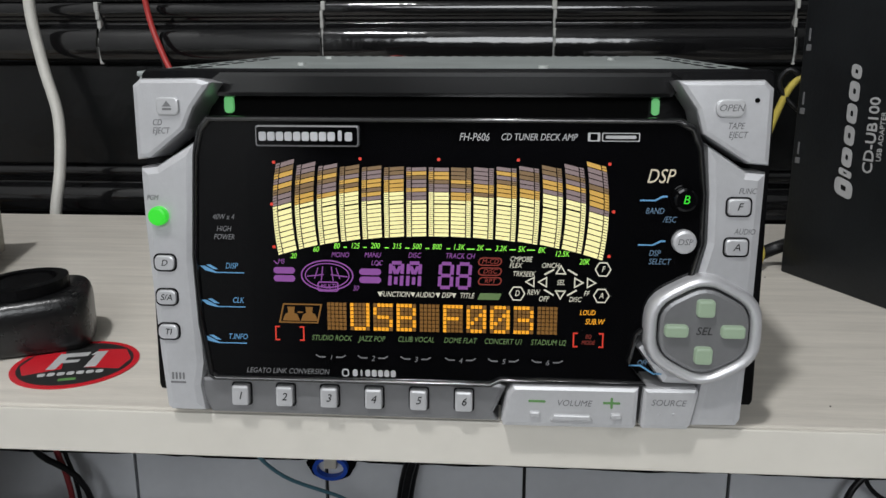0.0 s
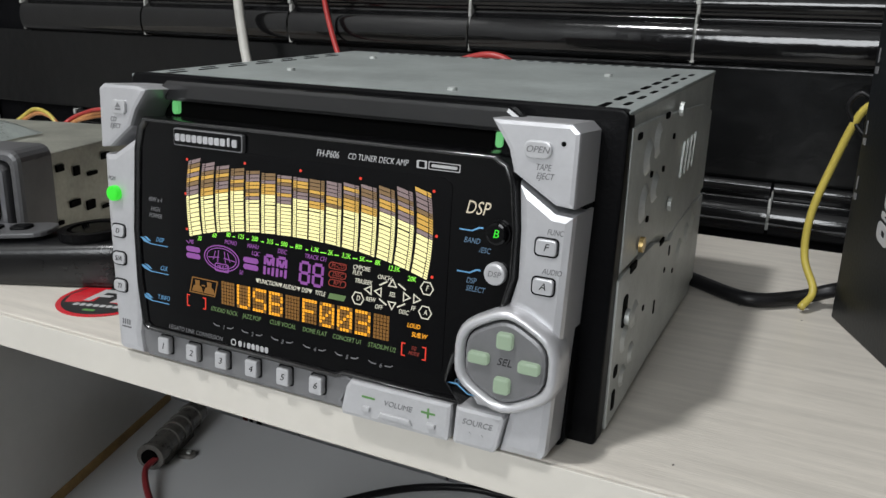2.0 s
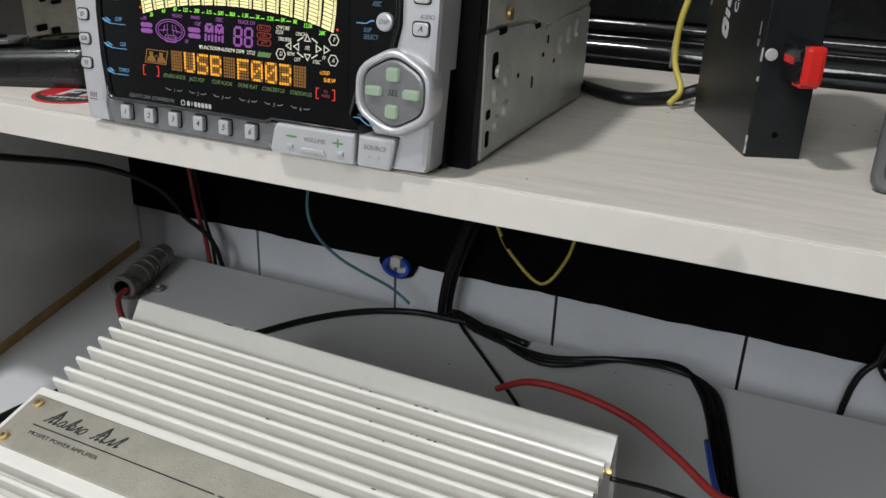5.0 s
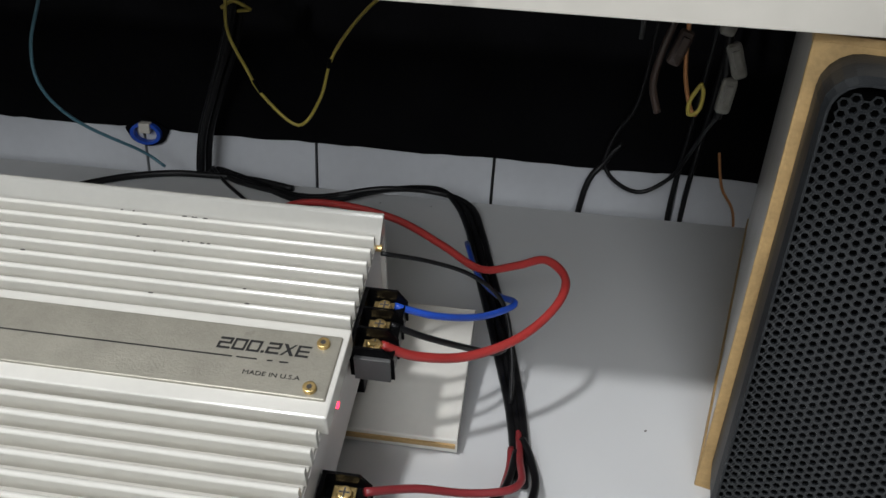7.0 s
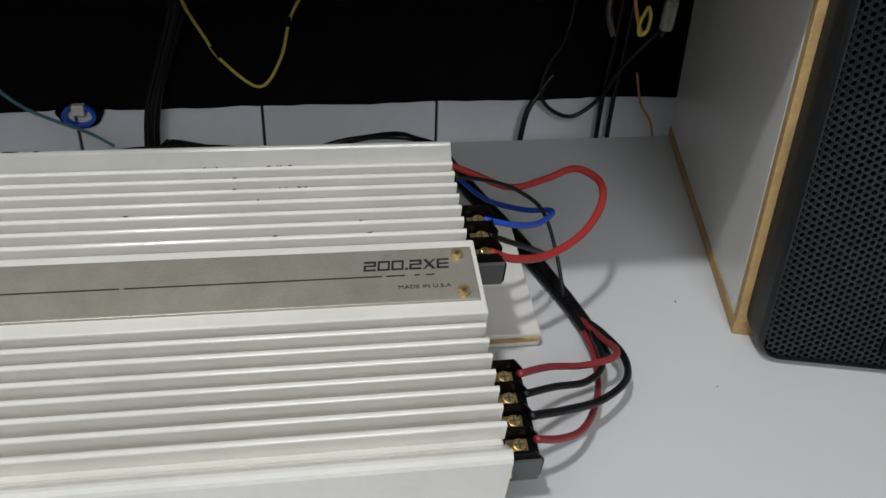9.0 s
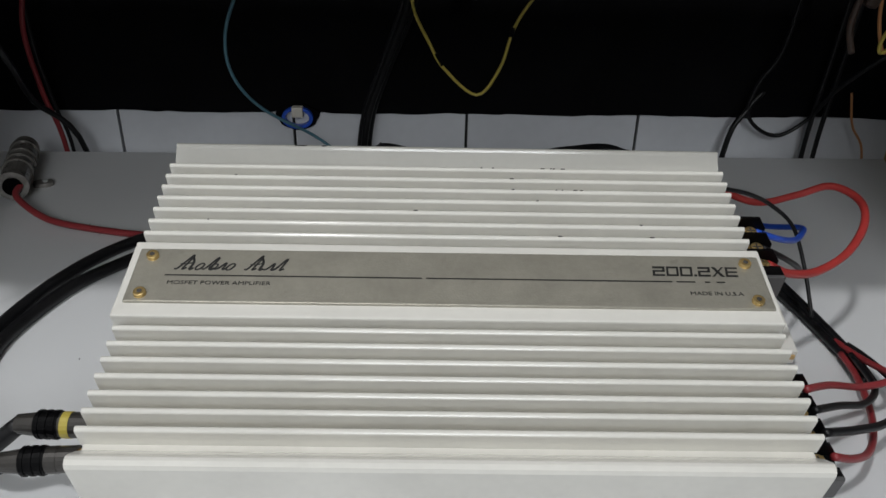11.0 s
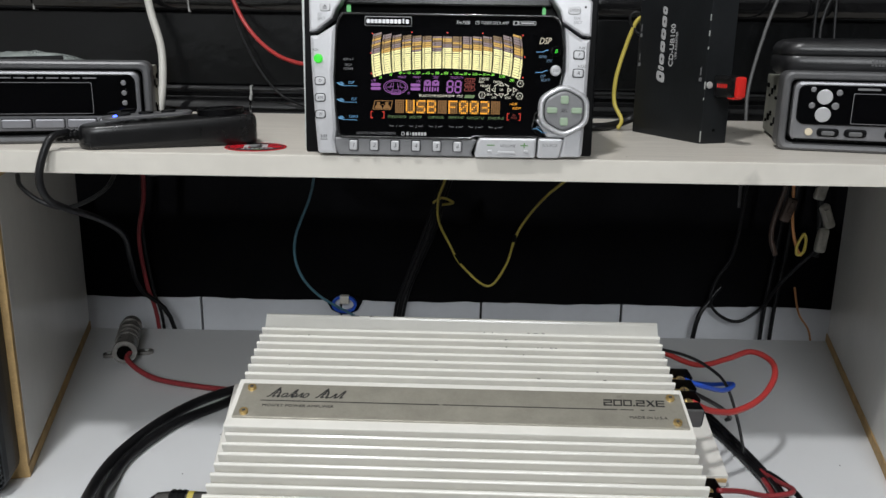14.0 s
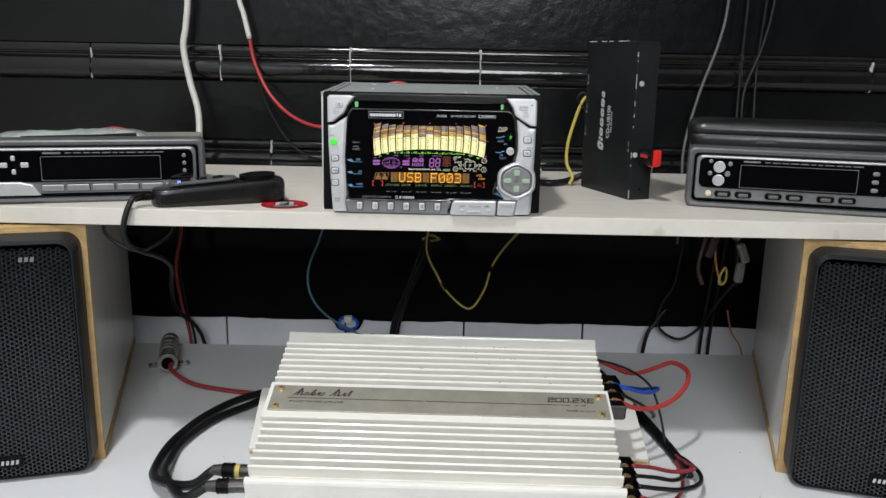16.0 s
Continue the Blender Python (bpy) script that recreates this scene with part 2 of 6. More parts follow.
def tube(pts, r, seg=8, step=6, bm=None):
    t = bm or bmesh.new()
    line = spline(pts, step)
    side, rows = None, []
    for i, q in enumerate(line):
        way = (line[min(i + 1, len(line) - 1)] - line[max(i - 1, 0)]).normalized()
        if side is None:
            side = way.orthogonal().normalized()
        side = (side - way * side.dot(way)).normalized()
        up = way.cross(side)
        rows.append([t.verts.new(q + (side * math.cos(a) + up * math.sin(a)) * r) for a in (2 * math.pi * k / seg for k in range(seg))])
    for a, b in zip(rows, rows[1:]):
        for k in range(seg):
            t.faces.new((a[k], a[(k + 1) % seg], b[(k + 1) % seg], b[k]))
    t.faces.new(rows[0][::-1])
    t.faces.new(rows[-1])
    return t


def words(text, size, m, bm=None, shear=0.0, align="CENTER", wide=1.0, raise_=0.00008, bold=0.0):
    """Lettering in the built-in font, centred on its own height, lying in the plane of m."""
    c = bpy.data.curves.new("lettering", "FONT")
    c.body, c.size, c.shear, c.align_x, c.align_y, c.extrude = text, size, shear, align, "CENTER", raise_
    c.offset = bold
    c.resolution_u = 3
    ob = bpy.data.objects.new("lettering", c)
    me = bpy.data.meshes.new_from_object(ob)
    t = bmesh.new()
    t.from_mesh(me)
    bpy.data.objects.remove(ob)
    bpy.data.meshes.remove(me)
    bpy.data.curves.remove(c)
    t.transform(m @ Matrix.Diagonal((wide, 1, 1, 1)))
    b = bm or bmesh.new()
    me = bpy.data.meshes.new("tmp")
    t.to_mesh(me)
    t.free()
    b.from_mesh(me)
    bpy.data.meshes.remove(me)
    return b


def at(x, y, z=0.0):
    return Matrix.Translation((x, y, z))

# ---- the room and its boards ----
DESK_Z, WALL_Y = -0.2507, 0.386
SHELF_Z = -0.0035  # top of the shelf board


def setting(name, bm, mat, label, category):
    return tagged(part(name, bm, mat), label, category, kind="structure")


# Floor and ceiling are unseen, added to close the room and bounce light.
setting("floor", box((0.4, -1.0, -1.02), (3.4, 4.0, 0.04)), FLOOR, "unseen plain grey room floor, dark to dim reflections", "floor")
setting("ceiling", box((0.4, -1.0, 1.78), (3.4, 4.0, 0.04)), ROOM_WHITE, "unseen plain white ceiling that bounces light", "ceiling")
setting("wall_west", box((-0.738, -1.31, 0.38), (0.10, 3.38, 2.76)), ROOM_WHITE, "white painted side wall", "wall")
# East and south walls are out of view, added to shape bounce and reflections.
setting("wall_east", box((2.05, -1.0, 0.38), (0.10, 4.0, 2.76)), REFLECT_GREY, "unseen plain side wall, its grey set for reflections", "wall")
setting("wall_south", box((0.4, -3.05, 0.38), (3.4, 0.10, 2.76)), REFLECT_DARK, "unseen plain wall, its dark grey set for reflections", "wall")
wall_n = setting("wall_north", box((0.4, WALL_Y + 0.065, 0.38), (3.4, 0.10, 2.76)), BLACK_LOW, "tiled wall painted black above a bare white tile strip", "wall")

# black paint under the shelf, with a slightly ragged lower edge
rng = random.Random(4)
edge, x = [], -0.75
while x < 2.0:
    edge.append((x, -0.2318 + 0.0008 * math.sin(x * 37) + rng.uniform(-0.0007, 0.0007)))
    x += rng.uniform(0.006, 0.02)
bm = prism([*edge, (2.0, 1.74), (-0.75, 1.74)], 0.0, 0.016, m=Matrix(((1, 0, 0, 0), (0, 0, -1, WALL_Y + 0.014), (0, 1, 0, 0), (0, 0, 0, 1))))
tagged(part("black_coat", bm, BLACK_LOW, wall_n), "thick matt black paint coat")

desk = thing("desk", "white laminate desk top with small scuffs", "desk", at(0.3, 0, DESK_Z))
part("desk_top", box((0.1, -0.135, -0.0125), (2.2, 0.922, 0.025), 0.001), WHITE_DESK, desk)
for sx in (-0.9, 1.1):
    part("desk_leg", box((sx, -0.1, -0.385), (0.03, 0.75, 0.72), 0.001), WHITE_DESK, desk)

shelf = thing("shelf", "cream wood-grain laminate shelf board with a worn edge", "shelf", at(0, 0, SHELF_Z))
part("board", box((0.2, 0.149, -0.0075), (1.86, 0.306, 0.0150), 0.0012), CREAM, shelf)
part("edge_band", box((0.2, -0.0055, -0.0075), (1.86, 0.0012, 0.0146), 0.0004), CREAM_EDGE, shelf, "chipped cream edge band")

# ---- speakers ----


def honeycomb(w, h, pitch, hole, corner):
    """A punched sheet: hexagonal cells, each with a hole and its wall."""
    verts, faces = [], []
    dx = pitch * 0.866
    j, x = 0, -w / 2
    ang = [math.radians(60 * k) for k in range(6)]
    ro = pitch / math.sqrt(3)
    while x <= w / 2:
        y = -h / 2 + (pitch / 2 if j % 2 else 0)
        while y <= h / 2:
            ex, ey = max(0, abs(x) - (w / 2 - corner)), max(0, abs(y) - (h / 2 - corner))
            if math.hypot(ex, ey) < corner:
                b = len(verts)
                bow = 0.0030 * (1 - (2 * x / w) ** 6) * (1 - (2 * y / h) ** 6)
                for r, z in ((ro, bow), (hole * 1.12, bow), (hole, bow - 0.0003), (hole * 0.94, bow - 0.0012)):
                    verts += [(x + r * math.cos(a), y + r * math.sin(a), z) for a in ang]
                for k in range(6):
                    q = (k + 1) % 6
                    for v in (0, 6, 12):
                        faces.append((b + v + k, b + v + q, b + v + 6 + q, b + v + 6 + k))
            y += pitch
        x += dx
        j += 1
    me = bpy.data.meshes.new("grille")
    me.from_pydata(verts, [], faces)
    me.update()
    return me


SW, SD, SH = 0.158, 0.334, 0.2305
UPR = Matrix(((1, 0, 0, 0), (0, 0, -1, 0), (0, 1, 0, 0), (0, 0, 0, 1)))


def speaker(sign, m, label):
    """A bookshelf speaker; its inner front bottom corner is the origin, sign +1 goes to the right."""
    s = thing("bookshelf_speaker", label, "speaker", m, "pair of speakers")
    cx = sign * SW / 2
    badge_x, badge_z = 0.0045, 0.0205
    part("side_panel", box((sign * 0.0035, SD / 2 + 0.004, SH / 2 + 0.004), (0.007, SD - 0.012, SH - 0.010), 0.0004), WHITE_SIDE, s)
    part("side_panel", box((sign * (SW - 0.0035), SD / 2 + 0.004, SH / 2 + 0.004), (0.007, SD - 0.012, SH - 0.010), 0.0004), WHITE_SIDE, s)
    part("back_panel", box((cx, SD - 0.005, SH / 2), (SW - 0.016, 0.008, SH - 0.02)), RAW_EDGE, s)
    part("bottom_panel", box((cx, SD / 2, 0.0045), (SW + 0.002, SD, 0.009), 0.0005), RAW_EDGE, s, "raw brown board edge")
    part("top_panel", box((cx, SD / 2, SH - 0.003), (SW + 0.001, SD, 0.006), 0.0005), RAW_EDGE, s, "raw board edge")
    part("baffle", box((cx, 0.003, SH / 2 + 0.003), (SW + 0.001, 0.007, SH - 0.012), 0.0005), RAW_EDGE, s, "raw board front edge")
    fr = part("grille_frame", bmesh.new(), FRAME_BLACK, s, "charcoal plastic grille frame")
    bm = bmesh.new()
    fw, fh = SW - 0.009, SH - 0.009
    fc = (cx, SH / 2 - 0.001)
    # the frame narrows towards its front rim
    t = bmesh.new()
    rings = []
    for d, g, r in ((0.0, 0.0, 0.014), (0.012, 0.0006, 0.014), (0.024, 0.0022, 0.013), (0.0275, 0.0040, 0.012), (0.0275, 0.0050, 0.011), (0.0240, 0.0054, 0.011)):
        rings.append([t.verts.new((px, py, d)) for px, py in rrect(fc[0], fc[1] - g * 0.5, fw - 2 * g, fh - 1.2 * g, r, 5)])
    n = len(rings[0])
    for a, b in zip(rings, rings[1:]):
        for k in range(n):
            t.faces.new((a[k], a[(k + 1) % n], b[(k + 1) % n], b[k]))
    t.transform(UPR)
    t.to_mesh(fr.data)
    t.free()
    bm.free()
    part("cloth_backing", prism(rrect(fc[0], fc[1], fw - 0.006, fh - 0.006, 0.012), 0.0, 0.008, m=UPR), PIT, s)
    part("woofer", cyl((0, 0, 0.010), 0.052, 0.004, at(fc[0], 0, fc[1] - 0.035) @ UPR, seg=32), MATT_BLACK, s, "black woofer behind the grille")
    part("tweeter", cyl((0, 0, 0.010), 0.022, 0.004, at(fc[0], 0, fc[1] + 0.06) @ UPR, seg=24), MATT_BLACK, s)
    me = bpy.data.meshes.get("grille") or honeycomb(fw - 0.0115, fh - 0.0110, 0.0041, 0.00140, 0.011)
    if not me.materials:
        me.materials.append(GRILLE)
    g = new("grille", me)
    g.parent, g.matrix_local = s, at(fc[0], -0.0250, fc[1] - 0.004) @ UPR
    g["label"] = "punched black metal grille"
    bd = part("badge", prism(rrect(0, 0, 0.021, 0.011, 0.0008), 0, 0.0012, 0.0003, m=at(fc[0] + badge_x, -0.0272, badge_z) @ UPR), MATT_BLACK, s, "dark badge with pale strokes")
    bm = bmesh.new()
    for k in range(4):
        prism([(-0.0075 + k * 0.004, -0.002), (-0.0052 + k * 0.004, -0.002), (-0.0045 + k * 0.004, 0.002), (-0.0068 + k * 0.004, 0.002)], 0, 0.0002, m=at(fc[0] + badge_x, -0.0285, badge_z - 0.0005) @ UPR, bm=bm)
    part("badge_mark", bm, INK_WHITE, bd)
    if sign < 0:
        for k in range(3):
            part("pale_mark", prism([(k * 0.0045, 0), (k * 0.0045 + 0.0030, 0), (k * 0.0045 + 0.0038, 0.0042), (k * 0.0045 + 0.0008, 0.0042)], 0, 0.0002, m=at(fc[0] + 0.028, -0.0285, 0.205) @ UPR), INK_GREY, s, "faint pale stroke on the grille")
    return s


speaker(1, pose(0.3375, 0.0055, DESK_Z, 0, 0, -16.3), "white bookshelf speaker with raw brown edges and black grille")
speaker(-1, pose(-0.3095, 0.0025, DESK_Z, 0, 0, 16.3), "white bookshelf speaker with black grille, near the fuse holder")

# ---- power amplifier ----
AMP = pose(0.0105, -0.0387, -0.1657) @ pose(0, 0, 0, 0, 0, -1.0) @ pose(0, 0, 0, 16)
amp = thing("power_amplifier", "white finned power amplifier with champagne name plate, on a board", "amplifier", AMP)
part("case", box((0.001, 0.0003, -0.034), (0.298, 0.1970, 0.048), 0.0008), AMP_WHITE, amp)


def ridge(y, w, x0, x1, tall):
    """One cooling fin with a rounded, slightly overhanging crest."""
    prof = [(-w / 2, -tall), *((-w / 2 * math.cos(q), -0.0013 + 0.0013 * math.sin(q)) for q in (math.pi * i / 10 for i in range(11))), (w / 2, -tall)]
    t = bmesh.new()
    a = [t.verts.new((x0, y + p, z)) for p, z in prof]
    b = [t.verts.new((x1, y + p, z)) for p, z in prof]
    n = len(prof)
    for k in range(n):
        t.faces.new((a[k], b[k], b[(k + 1) % n], a[(k + 1) % n]))
    t.faces.new(a)
    t.faces.new(b[::-1])
    bmesh.ops.recalc_face_normals(t, faces=t.faces)
    return t


for k in range(7):
    part("fin", ridge(0.0825 - 0.0089 * k, 0.0030, -0.1510, 0.1512, 0.0105), AMP_WHITE, amp)
for k in range(7):
    part("fin", ridge(-0.0320 - 0.00868 * k, 0.0029, -0.1490, 0.1510, 0.0105), AMP_WHITE, amp)
# back rail: a thin crest with a face sloping down to the first groove
t = bmesh.new()
prof = [(0.1020, -0.058), (0.1020, -0.0012), (0.1013, -0.0003), (0.1003, 0.0), (0.0994, -0.0004), (0.0985, -0.0014), (0.0895, -0.0086), (0.0880, -0.0105), (0.0880, -0.0130), (0.0990, -0.0130), (0.0990, -0.058)]
a = [t.verts.new((-0.1515, y, z)) for y, z in prof]
b = [t.verts.new((0.1525, y, z)) for y, z in prof]
for k in range(len(prof)):
    t.faces.new((a[k], b[k], b[(k + 1) % len(prof)], a[(k + 1) % len(prof)]))
t.faces.new(a), t.faces.new(b[::-1])
bmesh.ops.recalc_face_normals(t, faces=t.faces)
part("back_lip", t, AMP_WHITE, amp)
t = bmesh.new()
prof = [(-0.0880, -0.0105), (-0.0905, -0.0070), (-0.0955, -0.0012), (-0.0968, -0.0003), (-0.0984, -0.0002), (-0.1002, -0.0012), (-0.1010, -0.0032), (-0.1012, -0.058), (-0.0985, -0.058), (-0.0985, -0.0135)]
a = [t.verts.new((-0.1485, y, z)) for y, z in prof]
b = [t.verts.new((0.1510, y, z)) for y, z in prof]
for k in range(len(prof)):
    t.faces.new((a[k], b[k], b[(k + 1) % len(prof)], a[(k + 1) % len(prof)]))
t.faces.new(a), t.faces.new(b[::-1])
bmesh.ops.recalc_face_normals(t, faces=t.faces)
part("front_lip", t, AMP_WHITE, amp)
part("plate_bed", box((0.0005, -0.0019, -0.0062), (0.306, 0.0478, 0.0120), 0.0010), AMP_WHITE, amp)
for sx in (-1, 1):
    part("end_plate", box((sx * 0.1488 + 0.0010, -0.0005, -0.0345), (0.0016, 0.194, 0.0455), 0.0004), AMP_SIDE, amp)
plate = part("name_plate", box((0.0012, -0.0010, 0.0002), (0.2995, 0.0340, 0.0018), 0.0006), CHAMPAGNE, amp, "champagne metal name plate")
for sx in (-0.1415, 0.1435):
    for sy in (-0.0134, 0.0105):
        sc = part("screw", cyl((sx, sy, 0.0020), 0.0029, 0.0022, seg=18, bev=0.0005), BRASS, amp, "brass hex screw")
        part("socket", cyl((sx, sy, 0.0030), 0.0013, 0.0004, seg=6), CHIP, sc)
PT = at(0, 0, 0.00122)
# squared stencil numerals, each drawn as its own strokes
STROKES = {"2": ((0, 4, 5, 5), (4, 2.4, 5, 4), (0, 2.2, 5, 3.0), (0, 0.9, 1, 2.2), (0, 0, 5, 0.9)), "0": ((0, 4.1, 5, 5), (0, 0, 5, 0.9), (0, 0.9, 0.9, 4.1), (4.1, 0.9, 5, 4.1)), ".": ((0, 0, 1.2, 1.0),), "E": ((0.0, 4.2, 5, 5), (0.0, 2.1, 4.8, 2.9), (0.0, 0, 5, 0.9), (0, 0.9, 1.0, 4.2))}
gx = 0.0975
for ch in "200.2XE":
    bm = bmesh.new()
    if ch == "X":
        for p in ([(0, 0), (1.0, 0), (5, 5), (4.1, 5)], [(3.7, 0), (5.2, 0), (1.4, 5), (0, 5)]):
            prism([(gx + 0.00118 * (x + 0.12 * y), 0.0022 + 0.00126 * y) for x, y in p], 0, 0.0001, m=PT, bm=bm)
    else:
        for x0, y0, x1, y1 in STROKES[ch]:
            prism([(gx + 0.00118 * (x + 0.12 * y), 0.0022 + 0.00126 * y) for x, y in ((x0, y0), (x1, y0), (x1, y1), (x0, y1))], 0, 0.0001, m=PT, bm=bm)
    part("numeral", bm, INK, plate)
    gx += 0.0020 if ch == "." else 0.0066
part("origin_text", words("MADE IN U.S.A", 0.0032, PT @ at(0.1255, -0.0088), wide=1.2), INK, plate)
part("type_text", words("MOSFET POWER AMPLIFIER", 0.0033, PT @ at(-0.1070, -0.0062), wide=1.2), INK, plate)
bm = bmesh.new()
for a, b in ((-0.133, -0.0125), (-0.0105, 0.106), (0.108, 0.117), (0.1215, 0.124), (0.127, 0.131)):
    prism([(a, -0.0018), (b, -0.0018), (b, -0.0011), (a, -0.0011)], 0, 0.0001, m=PT, bm=bm)
part("rule_line", bm, INK, plate)
# brand script as plain flourished strokes
bm = bmesh.new()
SLANT = 0.55
for x0, h, kind in ((-0.1275, 0.0092, 2), (-0.1190, 0.0042, 1), (-0.1145, 0.0078, 0), (-0.1125, 0.0040, 1), (-0.1085, 0.0044, 0), (-0.1045, 0.0042, 1), (-0.0945, 0.0092, 2), (-0.0855, 0.0044, 0), (-0.0815, 0.0074, 0)):
    base = 0.0022
    if kind == 1:
        ring_pts = [(x0 + 0.0015 * math.cos(q) + SLANT * (h / 2 + h / 2 * math.sin(q)), base + h / 2 + h / 2 * math.sin(q), 0) for q in (i * math.pi / 5 for i in range(11))]
        tube(ring_pts, 0.0005, 5, 3, bm)
    else:
        tube([(x0 - 0.0022, base + 0.0004, 0), (x0 - 0.0004, base + 0.0012, 0), (x0 + SLANT * h, base + h, 0), (x0 + SLANT * h + 0.0004, base + h * 0.9, 0), (x0 + SLANT * h * 0.4 + 0.0010, base + h * 0.35, 0), (x0 + 0.0016, base + 0.0002, 0), (x0 + 0.0036, base + 0.0012, 0)], 0.00055, 5, 4, bm)
    if kind == 2:
        tube([(x0 + 0.0002, base + h * 0.42, 0), (x0 + 0.0030, base + h * 0.40, 0), (x0 + 0.0062, base + h * 0.52, 0)], 0.0004, 5, 4, bm)
        tube([(x0 + SLANT * h, base + h, 0), (x0 + SLANT * h + 0.0012, base + h * 0.5, 0), (x0 + SLANT * h - 0.0002, base + 0.0002, 0), (x0 + SLANT * h + 0.0016, base + 0.0012, 0)], 0.00065, 5, 4, bm)
bm.transform(PT @ Matrix.Diagonal((1, 1, 0.25, 1)))
part("script_mark", bm, INK, plate)
# chips in the enamel along the crests
bm = bmesh.new()
rng = random.Random(11)
for k in range(22):
    row = rng.randrange(8)
    y = 0.1005 if row == 0 else 0.0832 - 0.0089 * (row - 1)
    x, w = rng.uniform(0.02, 0.10) if k % 3 else rng.uniform(-0.14, 0.14), rng.uniform(0.0004, 0.0015)
    if row == 0:
        x, w = rng.uniform(-0.085, -0.05), w * 2
    prism([(x - w, y - 0.0003), (x, y - 0.0005), (x + w, y - 0.0002), (x + w * 0.8, y + 0.0003), (x - w * 0.5, y + 0.0004)], -0.001, 0.00012, bm=bm)
tagged(part("paint_chips", bm, CHIP, amp, "bare spots in the enamel"), kind="stuff")


def terminal(ys, z, x, label):
    """A black barrier strip with one brass screw for each wire."""
    y0, y1 = min(ys) - 0.0068, max(ys) + 0.0068
    bm = box((x + 0.010, (y0 + y1) / 2, z - 0.010), (0.020, y1 - y0, 0.012), 0.0006)
    for k in range(len(ys) + 1):
        y = y0 + 0.0006 + (y1 - y0 - 0.0012) * k / len(ys)
        prism([(0, -0.016), (0.021, -0.016), (0.021, -0.003), (0.016, 0.0045), (0.0, 0.0045)], -0.0006, 0.0006, m=at(x, y, z) @ Matrix(((1, 0, 0, 0), (0, 0, 1, 0), (0, 1, 0, 0), (0, 0, 0, 1))), bm=bm)
    box((x + 0.001, (y0 + y1) / 2, z - 0.005), (0.002, y1 - y0, 0.019), bm=bm)
    ob = part("terminal_strip", bm, MATT_BLACK, amp, label)
    for y in ys:
        part("clamp_plate", box((x + 0.0100, y, z - 0.0030), (0.0100, 0.0088, 0.0012), 0.0003), BRASS, ob, "square brass clamp plate")
        sc = part("terminal_screw", cyl((x + 0.0105, y, z - 0.0010), 0.0033, 0.0034, seg=16, bev=0.0007), BRASS, ob, "brass clamp screw")
        for w, h in ((0.0046, 0.0008), (0.0008, 0.0046)):
            part("cross_slot", box((x + 0.0105, y, z + 0.0006), (w, h, 0.0003)), CHIP, sc)
    part("end_cover", box((x + 0.0110, y0 - 0.0012, z - 0.008), (0.017, 0.0022, 0.015), 0.0004), CABLE_GREY, ob, "grey end cover")
    return ob


terminal((0.0265, 0.0388, 0.0510), -0.0145, 0.1515, "black barrier strip with three brass screws")
terminal((-0.0400, -0.0522, -0.0645, -0.0768), -0.0315, 0.1515, "black barrier strip with four brass screws")
part("power_lamp", cyl((0, 0, 0), 0.0016, 0.0025, at(0.1518, -0.0075, -0.0165) @ pose(0, 0, 0, 0, 90, 0), seg=12), RED_LED, amp, "lit red power lamp")
part("end_screw", cyl((0, 0, 0), 0.002, 0.003, at(0.1522, 0.088, -0.0125) @ pose(0, 0, 0, 0, 90, 0), seg=12), BRASS, amp)
part("end_screw", cyl((0, 0, 0), 0.002, 0.003, at(0.1522, 0.064, -0.0225) @ pose(0, 0, 0, 0, 90, 0), seg=12), BRASS, amp)
part("end_screw", cyl((0, 0, 0), 0.002, 0.003, at(0.1522, -0.0945, -0.0235) @ pose(0, 0, 0, 0, 90, 0), seg=12), BRASS, amp)
for sx in (-0.135, 0.14):
    part("foot", box((sx, -0.085, -0.0585), (0.02, 0.02, 0.003), 0.0006), CHIP, amp)
    part("foot", box((sx, 0.070, -0.069), (0.02, 0.05, 0.022), 0.0006), MATT_BLACK, amp)
for k, y in enumerate((-0.0690, -0.0850)):
    part("phono_socket", cyl((0, 0, 0), 0.0042, 0.010, at(-0.1515, y, -0.022) @ pose(0, 0, 0, 0, 90, 0), seg=16), BRASS, amp, "gold phono socket")

board = thing("prop_board", "white painted board with a chipped brown edge under the amplifier", "board", pose(0.021, 0.0105, -0.2505, 16, 0, -0.6))
part("panel", prism([(-0.193, 0.0), (0.193, 0.0), (0.193, 0.092), (-0.200, 0.092)], 0.0005, 0.0115, 0.0008), AMP_WHITE, board)
part("edge_strip", box((0, -0.0006, 0.0068), (0.384, 0.0012, 0.003)), RAW_EDGE, board, "chipped brown edge")
blk = thing("wood_block", "small grey block propping the board up", "block", pose(0.02, 0.0850, DESK_Z))
part("block_body", box((0, 0, 0.0090), (0.36, 0.018, 0.0180), 0.001), AMP_SIDE, blk)

# ---- wall tiles and trims ----
TILT = Matrix(((1, 0, 0, 0), (0, 0, -1, WALL_Y), (0, 1, 0, 0), (0, 0, 0, 1)))
for k in range(-3, 10):
    x0 = -0.1265 + 0.1687 * k + 0.0013
    if x0 < -0.76 or x0 > 1.9:
        continue
    me = bpy.data.meshes.get("tile")
    if me is None:
        me = part("tile", prism(rrect(0.0830, -0.327, 0.1661, 0.1906, 0.001, 2), -0.006, 0.0, 0.0008, m=TILT), WHITE_TILE, wall_n).data
        ob = [o for o in bpy.data.objects if o.data is me][0]
    else:
        ob = new("tile", me)
        ob.parent = wall_n
    ob.location.x = x0
part("joint_bed", box((0.6, WALL_Y + 0.0095, -0.45), (2.7, 0.006, 0.44)), GROUT_DARK, wall_n, "dark tile joint")

